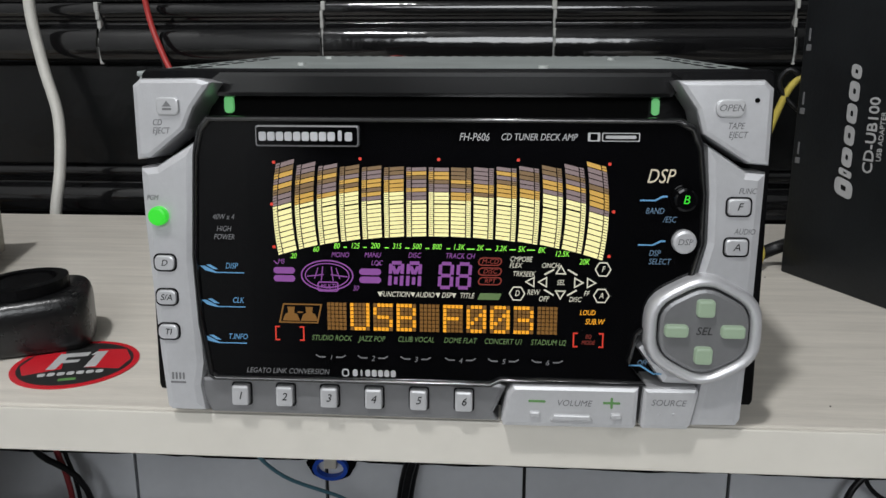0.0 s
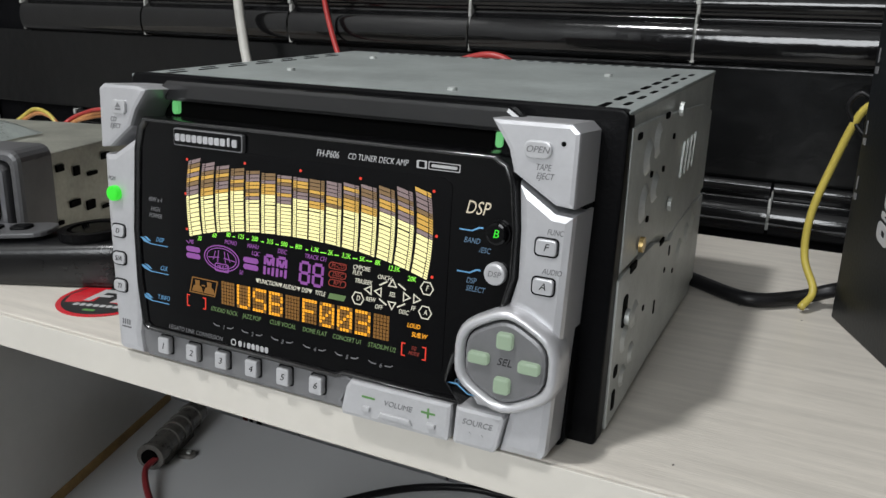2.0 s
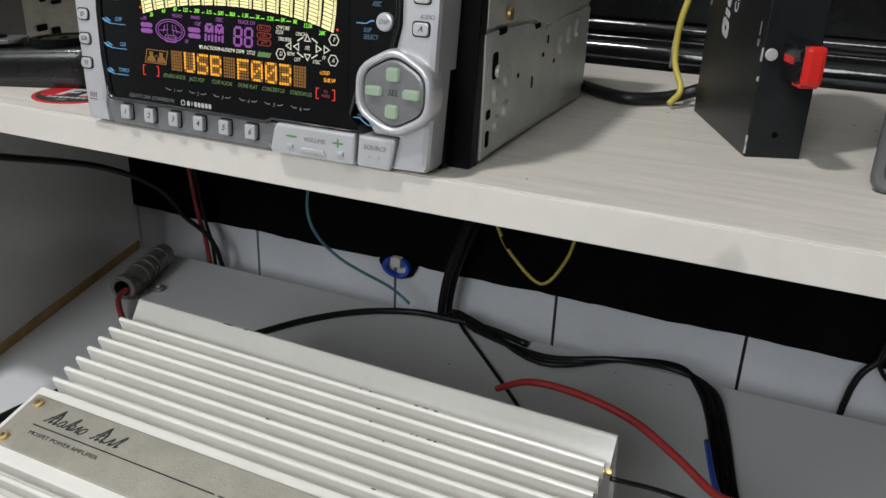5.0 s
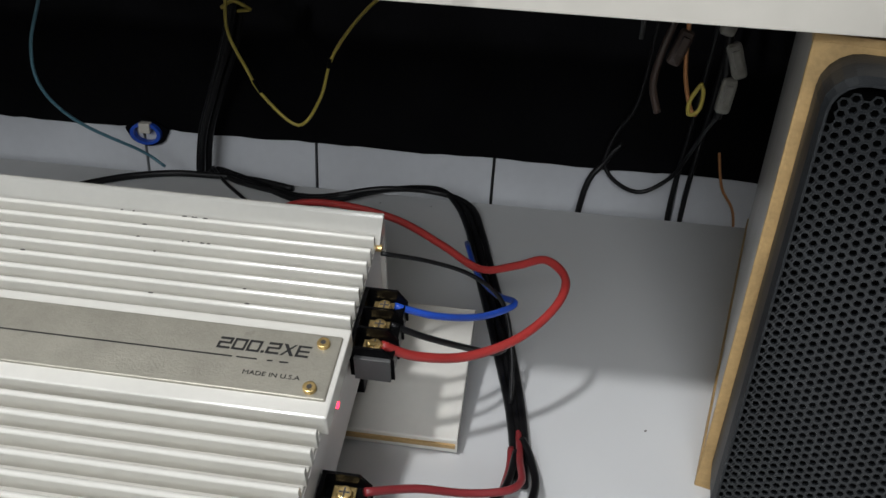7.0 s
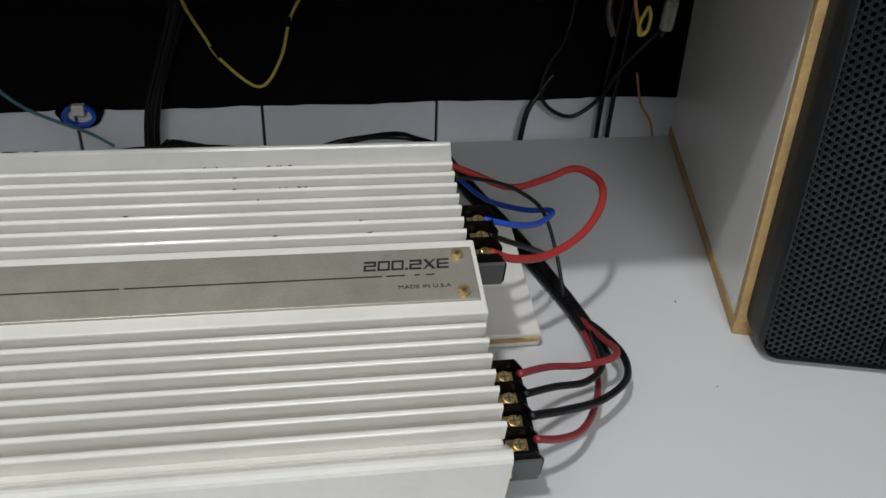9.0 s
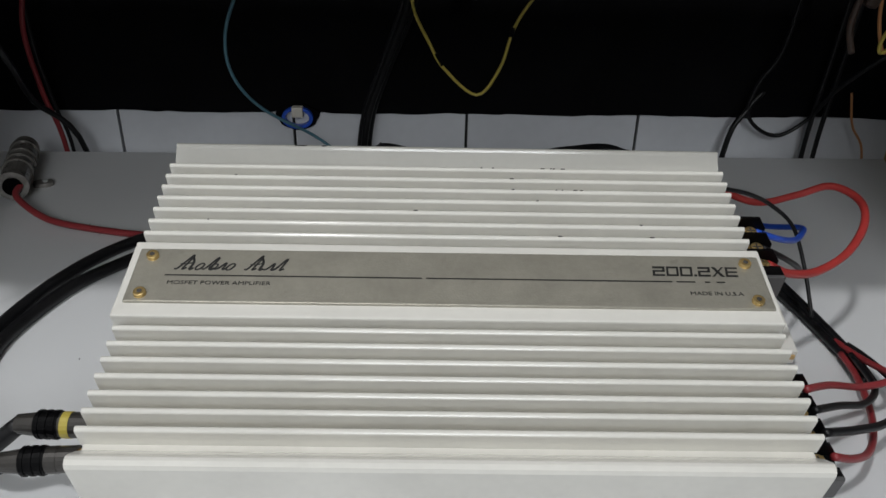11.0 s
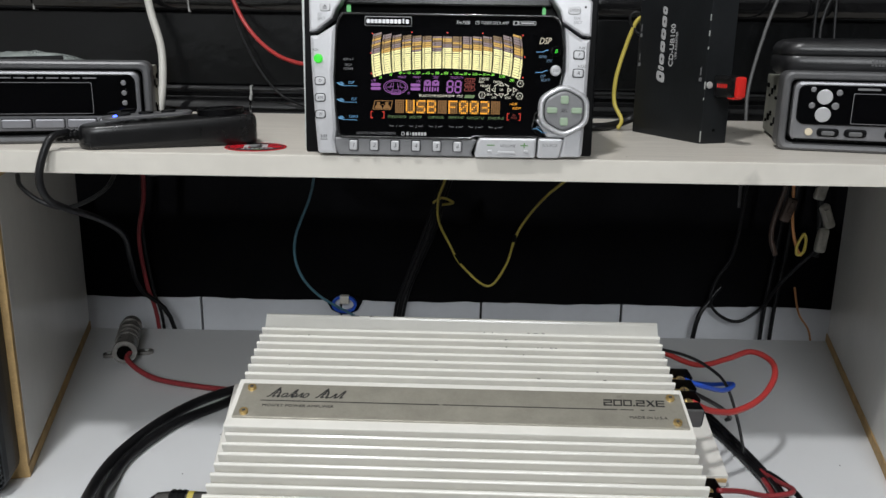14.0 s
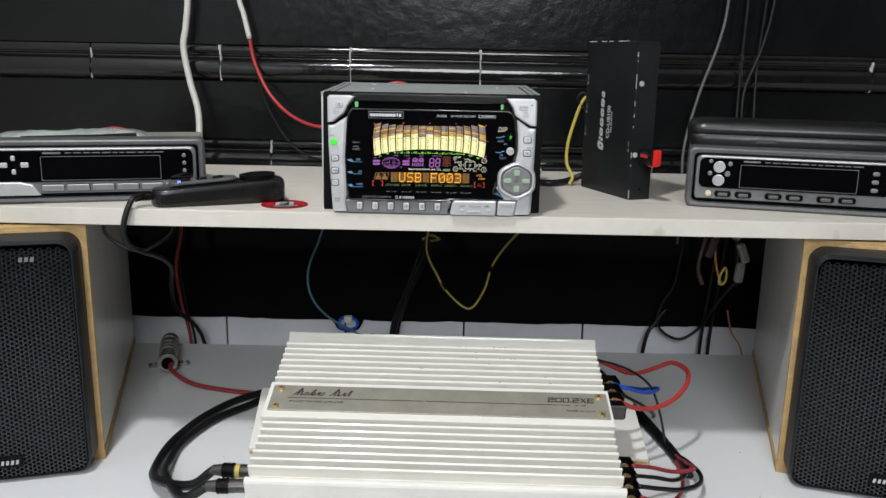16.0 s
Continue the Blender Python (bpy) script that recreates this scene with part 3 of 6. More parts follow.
# bullnose trim rows on the black wall, with pale gaps where the paint has cracked at the joints


def trim_row(z0, z1, deep, x_first):
    h = z1 - z0
    prof = [(0, 0), (deep * 0.55, 0.0)]
    prof += [(deep * (0.55 + 0.45 * math.sin(q)), h * (0.30 - 0.30 * math.cos(q))) for q in (math.pi * i / 16 for i in range(1, 16))]
    prof += [(deep * (0.50 - 0.12 * math.sin(q)), h * (0.62 + 0.10 * q / math.pi)) for q in (math.pi * i / 4 for i in range(5))]
    prof += [(deep * (0.44 + 0.22 * math.sin(q)), h * (0.87 - 0.13 * math.cos(q))) for q in (math.pi * i / 10 for i in range(1, 10))] + [(0, h)]
    t = bmesh.new()
    L = 0.1676
    a = [t.verts.new((0, WALL_Y - p, z0 + z)) for p, z in prof]
    b = [t.verts.new((L, WALL_Y - p, z0 + z)) for p, z in prof]
    for k in range(len(prof) - 1):
        t.faces.new((a[k], b[k], b[k + 1], a[k + 1]))
    for end in (a, b[::-1]):
        t.faces.new([t.verts.new(v.co) for v in end])
    first = part("trim_tile", t, BLACK_TRIM, wall_n, "glossy black moulded trim tile", smooth=True)
    first.location.x = x_first
    rng = random.Random(int(z0 * 1000))
    for k in range(1, 14):
        o = new("trim_tile", first.data)
        o.parent, o.location = wall_n, (x_first + 0.1697 * k, rng.uniform(-0.0006, 0.0006), rng.uniform(-0.0004, 0.0004))
    bm = bmesh.new()
    for k in range(14):
        for i in range(7):
            a, b = i / 7, (i + 1) / 7
            if rng.random() < 0.8:
                box((x_first + 0.1697 * k - 0.001 + rng.uniform(-0.0007, 0.0007), WALL_Y - deep * 0.30, z0 + h * (a + b) / 2), (rng.uniform(0.0010, 0.0036), deep * rng.uniform(0.75, 1.02), h * 0.145), 0.0005, bm=bm, seg=1)
    part("trim_joint", bm, GROUT, wall_n, "pale crumbled joint")


trim_row(0.098, 0.143, 0.016, -0.623)
trim_row(-0.018, 0.020, 0.016, -0.560)
bm = box((0.6, WALL_Y - 0.003, 0.059), (2.7, 0.008, 0.077), 0.002)
part("wall_band", bm, BLACK_WALL, wall_n, "rough black painted tile band")
bm = box((0.6, WALL_Y - 0.003, 0.93), (2.7, 0.008, 1.573), 0.001)
part("wall_field", bm, BLACK_WALL, wall_n, "black painted tile field")

# ---- double-height car stereo ----
LEAN = radians(3.4)
FACE = Matrix(((0.985, 0, 0, 0.0007), (0, 0.99 * math.sin(LEAN), -math.cos(LEAN), -0.0084), (0, 0.99 * math.cos(LEAN), math.sin(LEAN), 0), (0, 0, 0, 1)))
deck = thing("car_stereo", "silver double-height car stereo with lit spectrum display, on the shelf", "car stereo", at(0, -0.0084, SHELF_Z) @ Matrix.Scale(1.025, 4) @ at(0, 0.0084, 0))


def fp(name, pts, d0, d1, mat, bev=0.0, parent=None, label=""):
    return part(name, prism(pts, d0, d1, bev, m=FACE), mat, parent or deck, label)


def flat(u, w, d=0.0):
    return FACE @ at(u, w, d)


# steel box behind, a little higher at its back
t = bmesh.new()
CX, CH = -0.0003, 0.0955
cs = [(-1, 0.021, 0.001, 0.1000), (1, 0.021, 0.001, 0.1000), (1, 0.176, 0.001, 0.1040), (-1, 0.176, 0.001, 0.1040)]
lo = [t.verts.new((CX + s * CH, y, z0)) for s, y, z0, z1 in cs]
hi = [t.verts.new((CX + s * CH, y, z1)) for s, y, z0, z1 in cs]
for k in range(4):
    t.faces.new((lo[k], lo[(k + 1) % 4], hi[(k + 1) % 4], hi[k]))
t.faces.new(lo[::-1])
bmesh.ops.recalc_face_normals(t, faces=t.faces)
body = part("chassis", t, ZINC, deck, "dusty zinc-plated steel box")
top_m = Matrix.Translation((CX, 0.020, 0.1002)) @ Matrix.Rotation(math.atan2(0.004, 0.155), 4, "X")
cover = part("top_cover", box((0, 0.0785, 0.0002), (0.1916, 0.158, 0.0016), 0.0005, m=top_m), ZINC_TOP, deck, "dull grey-green steel lid")
for k in range(26):
    part("lid_slot", prism(rrect(-0.075 + k * 0.006, 0.1525, 0.0036, 0.0016, 0.0006, 2), 0.0009, 0.0012, m=top_m), PIT, cover)
for sx in (-1, 1):
    for k in range(7):
        part("lid_slot", prism(rrect(sx * 0.085, 0.012 + k * 0.018, 0.0020, 0.011, 0.0009, 2), 0.0009, 0.0012, m=top_m), PIT, cover)
        part("lid_slot", prism(rrect(sx * 0.0905, 0.018 + k * 0.018, 0.0016, 0.008, 0.0007, 2), 0.0009, 0.0012, m=top_m), PIT, cover)
for x, y in ((-0.055, 0.045), (-0.06, 0.118), (0.03, 0.02), (0.062, 0.1)):
    part("lid_screw", cyl((x, y, 0.0015), 0.0017, 0.0010, m=top_m, seg=12), ZINC, cover)
SIDE = Matrix(((0, 0, 1, CX + CH), (1, 0, 0, 0), (0.045, 1, 0, 0), (0, 0, 0, 1)))
part("side_bracket", prism([(0.020, 0.0005), (0.174, 0.0005), (0.174, 0.0415), (0.110, 0.0435), (0.100, 0.040), (0.070, 0.0475), (0.030, 0.050), (0.020, 0.050)], 0, 0.0014, 0.0003, m=SIDE), ZINC, deck)
part("side_bracket", prism([(0.022, 0.052), (0.072, 0.0500), (0.102, 0.0425), (0.174, 0.0445), (0.174, 0.080), (0.150, 0.086), (0.060, 0.0935), (0.022, 0.0955)], 0, 0.0011, 0.0003, m=SIDE), ZINC, deck)
for y, z, r in ((0.045, 0.083, 0.0055), (0.058, 0.086, 0.0055), (0.045, 0.068, 0.006), (0.060, 0.070, 0.005), (0.034, 0.026, 0.005), (0.046, 0.030, 0.005), (0.036, 0.012, 0.004), (0.046, 0.016, 0.004), (0.122, 0.030, 0.005), (0.136, 0.033, 0.005), (0.150, 0.034, 0.005)):
    part("side_boss", cyl((y, z, 0.0017), r * 1.12, 0.0014, m=SIDE, r2=r * 0.62, seg=22), ZINC, deck)
for y, z, w, h in ((0.052, 0.076, 0.003, 0.003), (0.071, 0.074, 0.003, 0.003), (0.052, 0.061, 0.003, 0.003), (0.085, 0.083, 0.003, 0.003), (0.031, 0.0365, 0.008, 0.016), (0.026, 0.018, 0.006, 0.006), (0.026, 0.008, 0.005, 0.010), (0.038, 0.049, 0.012, 0.004), (0.083, 0.0445, 0.010, 0.003), (0.030, 0.092, 0.006, 0.003), (0.070, 0.0925, 0.007, 0.003), (0.094, 0.030, 0.003, 0.003), (0.112, 0.024, 0.003, 0.003), (0.060, 0.027, 0.003, 0.003), (0.080, 0.020, 0.002, 0.008), (0.100, 0.036, 0.002, 0.006)):
    part("side_cutout", prism(rrect(y, z, w * 0.72, h * 0.66, min(w, h) * 0.2, 2), 0.0010, 0.0017, m=SIDE), PIT, deck)
for k in range(4):
    part("side_louvre", prism(rrect(0.108 + k * 0.008, 0.070, 0.0022, 0.014, 0.001, 3, 0.2), 0.0010, 0.0018, m=SIDE), ZINC, deck)
for y, z in ((0.043, 0.055), (0.086, 0.058), (0.033, 0.034), (0.090, 0.092)):
    part("side_screw", cyl((y, z, 0.0024), 0.0026, 0.0014, m=SIDE, seg=12), BRASS if z == 0.055 else ZINC, deck, "side screw")
# black trim frame and bezel core
fp("trim_frame", rrect(0.0004, 0.0523, 0.1925, 0.1045, 0.003), -0.0265, -0.0195, MATT_BLACK, 0.0008, label="matt black mounting frame")
fp("bezel_core", rrect(0, 0.0505, 0.177, 0.0985, 0.003), -0.0205, -0.0130, MATT_BLACK)
fp("slot_lip", [(-0.0680, 0.0958), (0.0640, 0.0958), (0.0690, 0.1000), (0.0640, 0.1032), (-0.0670, 0.1032), (-0.0715, 0.1000)], -0.014, -0.0085, GLOSS_RIM, 0.0014, label="glossy black lip over the disc slot")
fp("disc_slot", rrect(-0.0045, 0.0934, 0.1260, 0.0075, 0.002), -0.0135, -0.0125, PIT)
fp("slot_light", rrect(-0.0655, 0.0936, 0.0026, 0.0050, 0.0012), -0.0128, -0.0108, GREEN_SOFT, label="green slot light")
fp("slot_light", rrect(0.0604, 0.0934, 0.0022, 0.0048, 0.0010), -0.0128, -0.0118, GREEN_SOFT, label="green slot light")
# silver corner caps and wings
cap_l = fp("corner_cap", [(-0.0888, 0.0780), (-0.0845, 0.0785), (-0.0742, 0.0866), (-0.0716, 0.0925), (-0.0660, 0.0998), (-0.0700, 0.1010), (-0.0868, 0.1008), (-0.0890, 0.0990)], -0.018, 0.0020, SILVER, 0.0014)
cap_r = fp("corner_cap", [(0.0632, 0.1006), (0.0690, 0.0925), (0.0708, 0.0862), (0.0838, 0.0782), (0.0893, 0.0778), (0.0893, 0.0985), (0.0868, 0.1008)], -0.018, 0.0020, SILVER, 0.0014)
wing_l = fp("side_wing", [(-0.0888, 0.0758), (-0.0885, 0.0600), (-0.0862, 0.0200), (-0.0848, 0.0030), (-0.0832, 0.0018), (-0.0722, 0.0018), (-0.0735, 0.0100), (-0.0722, 0.0170), (-0.0738, 0.0480), (-0.0720, 0.0835), (-0.0838, 0.0763)], -0.018, 0.0008, SILVER, 0.0024)
wing_r = fp("side_wing", [(0.0722, 0.0838), (0.0735, 0.0700), (0.0738, 0.0560), (0.0700, 0.0400), (0.0560, 0.0250), (0.0640, 0.0142), (0.0745, 0.0140), (0.0722, 0.0015), (0.0858, 0.0018), (0.0872, 0.0040), (0.0885, 0.0400), (0.0893, 0.0758), (0.0838, 0.0762)], -0.018, 0.0008, SILVER, 0.0024)
fp("lower_bar", [(-0.0742, 0.0125), (-0.0738, 0.0060), (-0.0712, 0.0013), (0.0165, 0.0010), (0.0150, 0.0035), (0.0188, 0.0118), (0.0170, 0.0128)], -0.016, -0.0006, SILVER_DK, 0.0012, label="dark silver button bar")
vol = fp("volume_rocker", [(0.0172, 0.0028), (0.0178, 0.0010), (0.0558, 0.0012), (0.0566, 0.0024), (0.0570, 0.0138), (0.0205, 0.0136), (0.0188, 0.0110)], -0.012, 0.0030, SILVER_KEY, 0.0013, label="silver volume rocker key")
src = fp("source_key", [(0.0576, 0.0022), (0.0584, 0.0012), (0.0712, 0.0012), (0.0724, 0.0030), (0.0742, 0.0125), (0.0735, 0.0138), (0.0582, 0.0137)], -0.012, 0.0026, SILVER_KEY, 0.0013, label="silver source key")
# glossy black panel with bowed sides
fp("black_panel", [(-0.0708, 0.0140), (-0.0730, 0.0300), (-0.0738, 0.0500), (-0.0722, 0.0800), (-0.0705, 0.0870), (-0.0680, 0.0900), (0.0650, 0.0900), (0.0690, 0.0880), (0.0712, 0.0830), (0.0728, 0.0700), (0.0730, 0.0560), (0.0690, 0.0400), (0.0560, 0.0290), (0.0540, 0.0205), (0.0590, 0.0142), (0.0170, 0.0142), (0.0140, 0.0126), (-0.0690, 0.0126)], -0.010, 0.0006, GLOSS_BLACK, 0.0008, label="glossy black front panel")
PANEL = [(-0.0708, 0.0140), (-0.0730, 0.0300), (-0.0738, 0.0500), (-0.0722, 0.0800), (-0.0705, 0.0870), (-0.0680, 0.0900), (0.0650, 0.0900), (0.0690, 0.0880), (0.0712, 0.0830), (0.0728, 0.0700), (0.0730, 0.0560), (0.0690, 0.0400), (0.0560, 0.0290), (0.0540, 0.0205), (0.0590, 0.0142), (0.0170, 0.0142), (0.0140, 0.0126), (-0.0690, 0.0126)]
t = bmesh.new()
loops = []
for gu, gw, d in ((1.006, 1.012, -0.0110), (1.006, 1.012, 0.0006), (1.003, 1.006, 0.0018), (0.996, 0.992, 0.0024), (0.988, 0.978, 0.0020), (0.982, 0.968, 0.0004)):
    loops.append([t.verts.new(FACE @ Vector((u * gu, 0.0513 + (w - 0.0513) * gw, d))) for u, w in PANEL])
for a, b in zip(loops, loops[1:]):
    for k in range(len(a)):
        t.faces.new((a[k], a[(k + 1) % len(a)], b[(k + 1) % len(a)], b[k]))
bmesh.ops.recalc_face_normals(t, faces=t.faces)
part("panel_rim", t, GLOSS_RIM, deck, "rounded glossy panel rim", smooth=True)
disp = fp("display_window", rrect(-0.0025, 0.0515, 0.1090, 0.0610, 0.0030), 0.0, 0.0008, DARK_PANEL, label="dark display with lit graphics")
D0 = 0.0009


def glyphs(name, mat, items, parent=disp, d=D0, label=""):
    """items: text, u, w, size, and if wanted shear, alignment and width."""
    bm = bmesh.new()
    for it in items:
        s, u, w, size = it[:4]
        sh, al, wd = (list(it[4:]) + [0.25, "CENTER", 0.78][len(it) - 4 :])[:3]
        words(s, size, flat(u, w, d), bm, shear=sh, align=al, wide=wd, raise_=0.00006)
    return part(name, bm, mat, parent, label)


# spectrum: fifteen bowed columns of bars
MATS = [V_YELLOW, V_AMBER, V_BROWN, V_MAUVE, V_TEAL]
rng = random.Random(21)
for k in range(15):
    f = (k - 7) / 7.0
    u0 = -0.0016 + 0.0448 * f * (1 - 0.015 * f * f)
    lo_w = 0.0567 - 0.0046 * f * f - 0.0008 * abs(f) ** 6
    hi_w = 0.0765 + 0.0008 * f * f + 0.0006 * abs(f) ** 6
    bend = 0.0013 * f * abs(f)
    bm = bmesh.new()
    rows = 17
    lit = int(11 - 2 * abs(f) ** 3 + rng.choice((-1, 0, 0, 1)))
    for r in range(rows):
        slot = 0 if r < lit else rng.choice((1, 1, 2, 3)) if r < lit + 3 else rng.choice((2, 3, 3, 1, 2))
        for narrow in (0, 1):
            n = 2 if narrow else 1
            for q in range(n):
                a = (r + q / n + 0.06) / rows
                b = (r + (q + 1) / n - 0.12 / n) / rows
                x0, x1 = (-0.0012, 0.0029) if not narrow else (-0.0028, -0.0015)
                if k > 7:
                    x0, x1 = -x1, -x0
                if r == 8 and not narrow and slot == 0:
                    a += 0.01
                vs = []
                for tt, xx in ((a, x0), (a, x1), (b, x1), (b, x0)):
                    uu = u0 + xx * (1 - 0.05 * abs(f)) + bend * (4 * tt * (1 - tt)) - 0.0016 * f * tt * 0.0
                    ww = lo_w + (hi_w - lo_w) * tt - f * xx * 0.28
                    vs.append(bm.verts.new(FACE @ Vector((uu, ww, D0))))
                fc = bm.faces.new(vs)
                fc.material_index = slot
    ob = part("spectrum_column", bm, MATS[0], disp, "column of lit spectrum bars")
    for m in MATS[1:]:
        ob.data.materials.append(m)
glyphs("frequency_text", V_GREEN, [(s, u, w - 0.0004, 0.0023) for s, u, w in (("20", -0.0441, 0.0508), ("60", -0.0374, 0.0528), ("80", -0.0313, 0.0539), ("125", -0.0259, 0.0540), ("200", -0.0200, 0.0541), ("315", -0.0137, 0.0541), ("500", -0.0079, 0.0541), ("800", -0.0021, 0.0541), ("1.3K", 0.0042, 0.0541), ("2K", 0.0103, 0.0540), ("3.2K", 0.0163, 0.0539), ("5K", 0.0222, 0.0538), ("8K", 0.0279, 0.0536), ("12.5K", 0.0337, 0.0526), ("20K", 0.0401, 0.0504))], label="green frequency scale")
bm = bmesh.new()
for a, b in ((-0.0292, -0.0282), (-0.0234, -0.0224), (-0.0172, -0.0160), (-0.0112, -0.0100), (-0.0054, -0.0042), (0.0008, 0.0018), (0.0066, 0.0088), (0.0120, 0.0136), (0.0188, 0.0206), (0.0238, 0.0260)):
    prism([(a, 0.0531), (b, 0.0531), (b, 0.0534), (a, 0.0534)], D0, D0 + 0.0001, m=FACE, bm=bm)
part("scale_line", bm, V_GREEN, disp)
for u, w in ((-0.0490, 0.0775), (-0.0240, 0.0787), (-0.0016, 0.0787), (0.0208, 0.0787), (0.0462, 0.0778), (-0.0500, 0.0655), (0.0478, 0.0645), (-0.0497, 0.0530), (0.0470, 0.0518)):
    part("level_dot", prism(rrect(u, w, 0.0009, 0.0009, 0.0003, 2), D0, D0 + 0.0001, m=FACE), V_RED, disp, "red level dot")
# purple figures
bm = bmesh.new()
for rx, ry, th in ((0.0078, 0.0046, 0.0004), (0.0066, 0.0037, 0.0003)):
    el = [[(-0.0342 + r0 * math.cos(a), 0.0448 + r1 * math.sin(a)) for a in (2 * math.pi * i / 36 for i in range(36))] for r0, r1 in ((rx, ry), (rx - th, ry - th))]
    ring(el[0], el[1], D0, D0 + 0.0001, FACE, bm)
for s in (-1, 1):
    for du, top, low in ((0.0016, 0.0026, -0.0016), (0.0036, 0.0022, -0.0010)):
        prism([(-0.0342 + s * du, 0.0448 + low), (-0.0342 + s * (du + 0.0003), 0.0448 + low), (-0.0342 + s * (du * 0.7 + 0.0003), 0.0448 + top), (-0.0342 + s * du * 0.7, 0.0448 + top)][:: s], D0, D0 + 0.0001, m=FACE, bm=bm)
    prism([(-0.0342 + s * 0.0010, 0.0452), (-0.0342 + s * 0.0060, 0.0446), (-0.0342 + s * 0.0060, 0.0443), (-0.0342 + s * 0.0010, 0.0449)][:: -s], D0, D0 + 0.0001, m=FACE, bm=bm)
    prism([(-0.0342 + s * 0.0148, 0.0478), (-0.0342 + s * 0.0158, 0.0488), (-0.0342 + s * 0.0156, 0.0490), (-0.0342 + s * 0.0145, 0.0480)][:: s], D0, D0 + 0.0001, m=FACE, bm=bm)
    for dw in (0.0014, -0.0010):
        prism(rrect(-0.0342 + s * 0.0127, 0.0447 + dw, 0.0064, 0.0019, 0.0009, 3), D0, D0 + 0.0001, m=FACE, bm=bm)
ring(rrect(-0.0340, 0.0415, 0.0062, 0.0030, 0.0006, 2), rrect(-0.0340, 0.0415, 0.0055, 0.0023, 0.0004, 2), D0 + 0.0001, D0 + 0.0002, FACE, bm)
part("listening_figure", bm, V_PURPLE, disp, "purple cabin figure")
glyphs("purple_text", V_PURPLE, [("MULTI", -0.0340, 0.0415, 0.0021), ("MS", -0.0478, 0.0487, 0.0021), ("MONO", -0.0303, 0.0509, 0.0021), ("MANU", -0.0208, 0.0510, 0.0021), ("LOC", -0.0196, 0.0487, 0.0021), ("DISC", -0.0086, 0.0511, 0.0022), ("TRACK CH", 0.0046, 0.0511, 0.0022), ("50", -0.0258, 0.0411, 0.0021)], label="purple captions")


def segments(u, w, on, cross):
    """One digit of lit strokes."""
    bm = bmesh.new()
    W, H, T = 0.0017, 0.0035, 0.0005
    lay = {"a": ((-W, H), (W, H)), "b": ((W, H), (W, 0)), "c": ((W, 0), (W, -H)), "d": ((-W, -H), (W, -H)), "e": ((-W, 0), (-W, -H)), "f": ((-W, H), (-W, 0)), "g": ((-W, 0), (W, 0)), "x": ((-W * 0.7, H * 0.8), (0, 0)), "y": ((W * 0.7, H * 0.8), (0, 0)), "z": ((0, -H * 0.1), (0, -H * 0.9)), "v": ((0, H * 0.9), (0, H * 0.2))}
    for s in on:
        (a, b), (c, d) = lay[s]
        dx, dy = c - a, d - b
        n = math.hypot(dx, dy)
        ux, uy = dx / n, dy / n
        a, b, c, d = a + ux * 0.0003, b + uy * 0.0003, c - ux * 0.0003, d - uy * 0.0003
        prism([(u + x + y * 0.06, w + y) for x, y in ((a + uy * T, b - ux * T), (c + uy * T, d - ux * T), (c - uy * T, d + ux * T), (a - uy * T, b + ux * T))], D0, D0 + 0.0001, m=FACE, bm=bm)
    return bm


for u, on in ((-0.0139, "abcefxyz"), (-0.0087, "abcefxyz"), (0.0006, "abcdefg"), (0.0058, "abcdefg")):
    part("digit", segments(u, 0.0454, on, True), V_PURPLE, disp, "purple segment digit")
for s, w in (("M-CD", 0.0497), ("DISC", 0.0468), ("RPT", 0.0440)):
    bm = ring(rrect(0.0133, w, 0.0068, 0.0024, 0.0010, 2, 0.2), rrect(0.0133, w, 0.0061, 0.0018, 0.0008, 2, 0.2), D0, D0 + 0.0001, FACE)
    words(s, 0.0019, flat(0.0133, w, D0), bm, shear=0.25)
    part("source_caption", bm, V_RED_DIM, disp)
glyphs("white_text", V_WHITE, [("CMPOBE", 0.0221, 0.0505, 0.0021), ("FLEX", 0.0206, 0.0487, 0.0021), ("TRKSEEK", 0.0230, 0.0462, 0.0021), ("ONCH", 0.0305, 0.0488, 0.0021), ("SEL", 0.0336, 0.0439, 0.0021), ("REW", 0.0258, 0.0409, 0.0021), ("FF", 0.0410, 0.0408, 0.0021), ("OFF", 0.0288, 0.0390, 0.0021), ("DISC", 0.0378, 0.0390, 0.0021), ("F", 0.0455, 0.0480, 0.0024), ("A", 0.0453, 0.0403, 0.0024), ("D", 0.0212, 0.0405, 0.0024), ("FUNCTION", -0.0143, 0.0395, 0.0022), ("AUDIO", -0.0055, 0.0395, 0.0022), ("DSP", 0.0008, 0.0395, 0.0022), ("TITLE", 0.0067, 0.0395, 0.0022)], label="white key captions")
bm = bmesh.new()
for u, w in ((0.0455, 0.0480), (0.0453, 0.0403), (0.0212, 0.0405)):
    hx = [[(u + r * math.cos(math.radians(60 * i)), w + r * math.sin(math.radians(60 * i))) for i in range(6)] for r in (0.0024, 0.0020)]
    ring(hx[0], hx[1], D0, D0 + 0.0001, FACE, bm)
for du, dw, ang in ((0, 0.0033, 90), (0, -0.0033, -90), (0.0048, 0, 0), (-0.0048, 0, 180), (0.0084, 0, 0), (-0.0084, 0, 180)):
    tr = [[(0.0336 + du + r * math.cos(math.radians(ang + 120 * i)), 0.0440 + dw + r * math.sin(math.radians(ang + 120 * i))) for i in range(3)] for r in (0.0019, 0.0012)]
    ring(tr[0], tr[1], D0, D0 + 0.0001, FACE, bm)
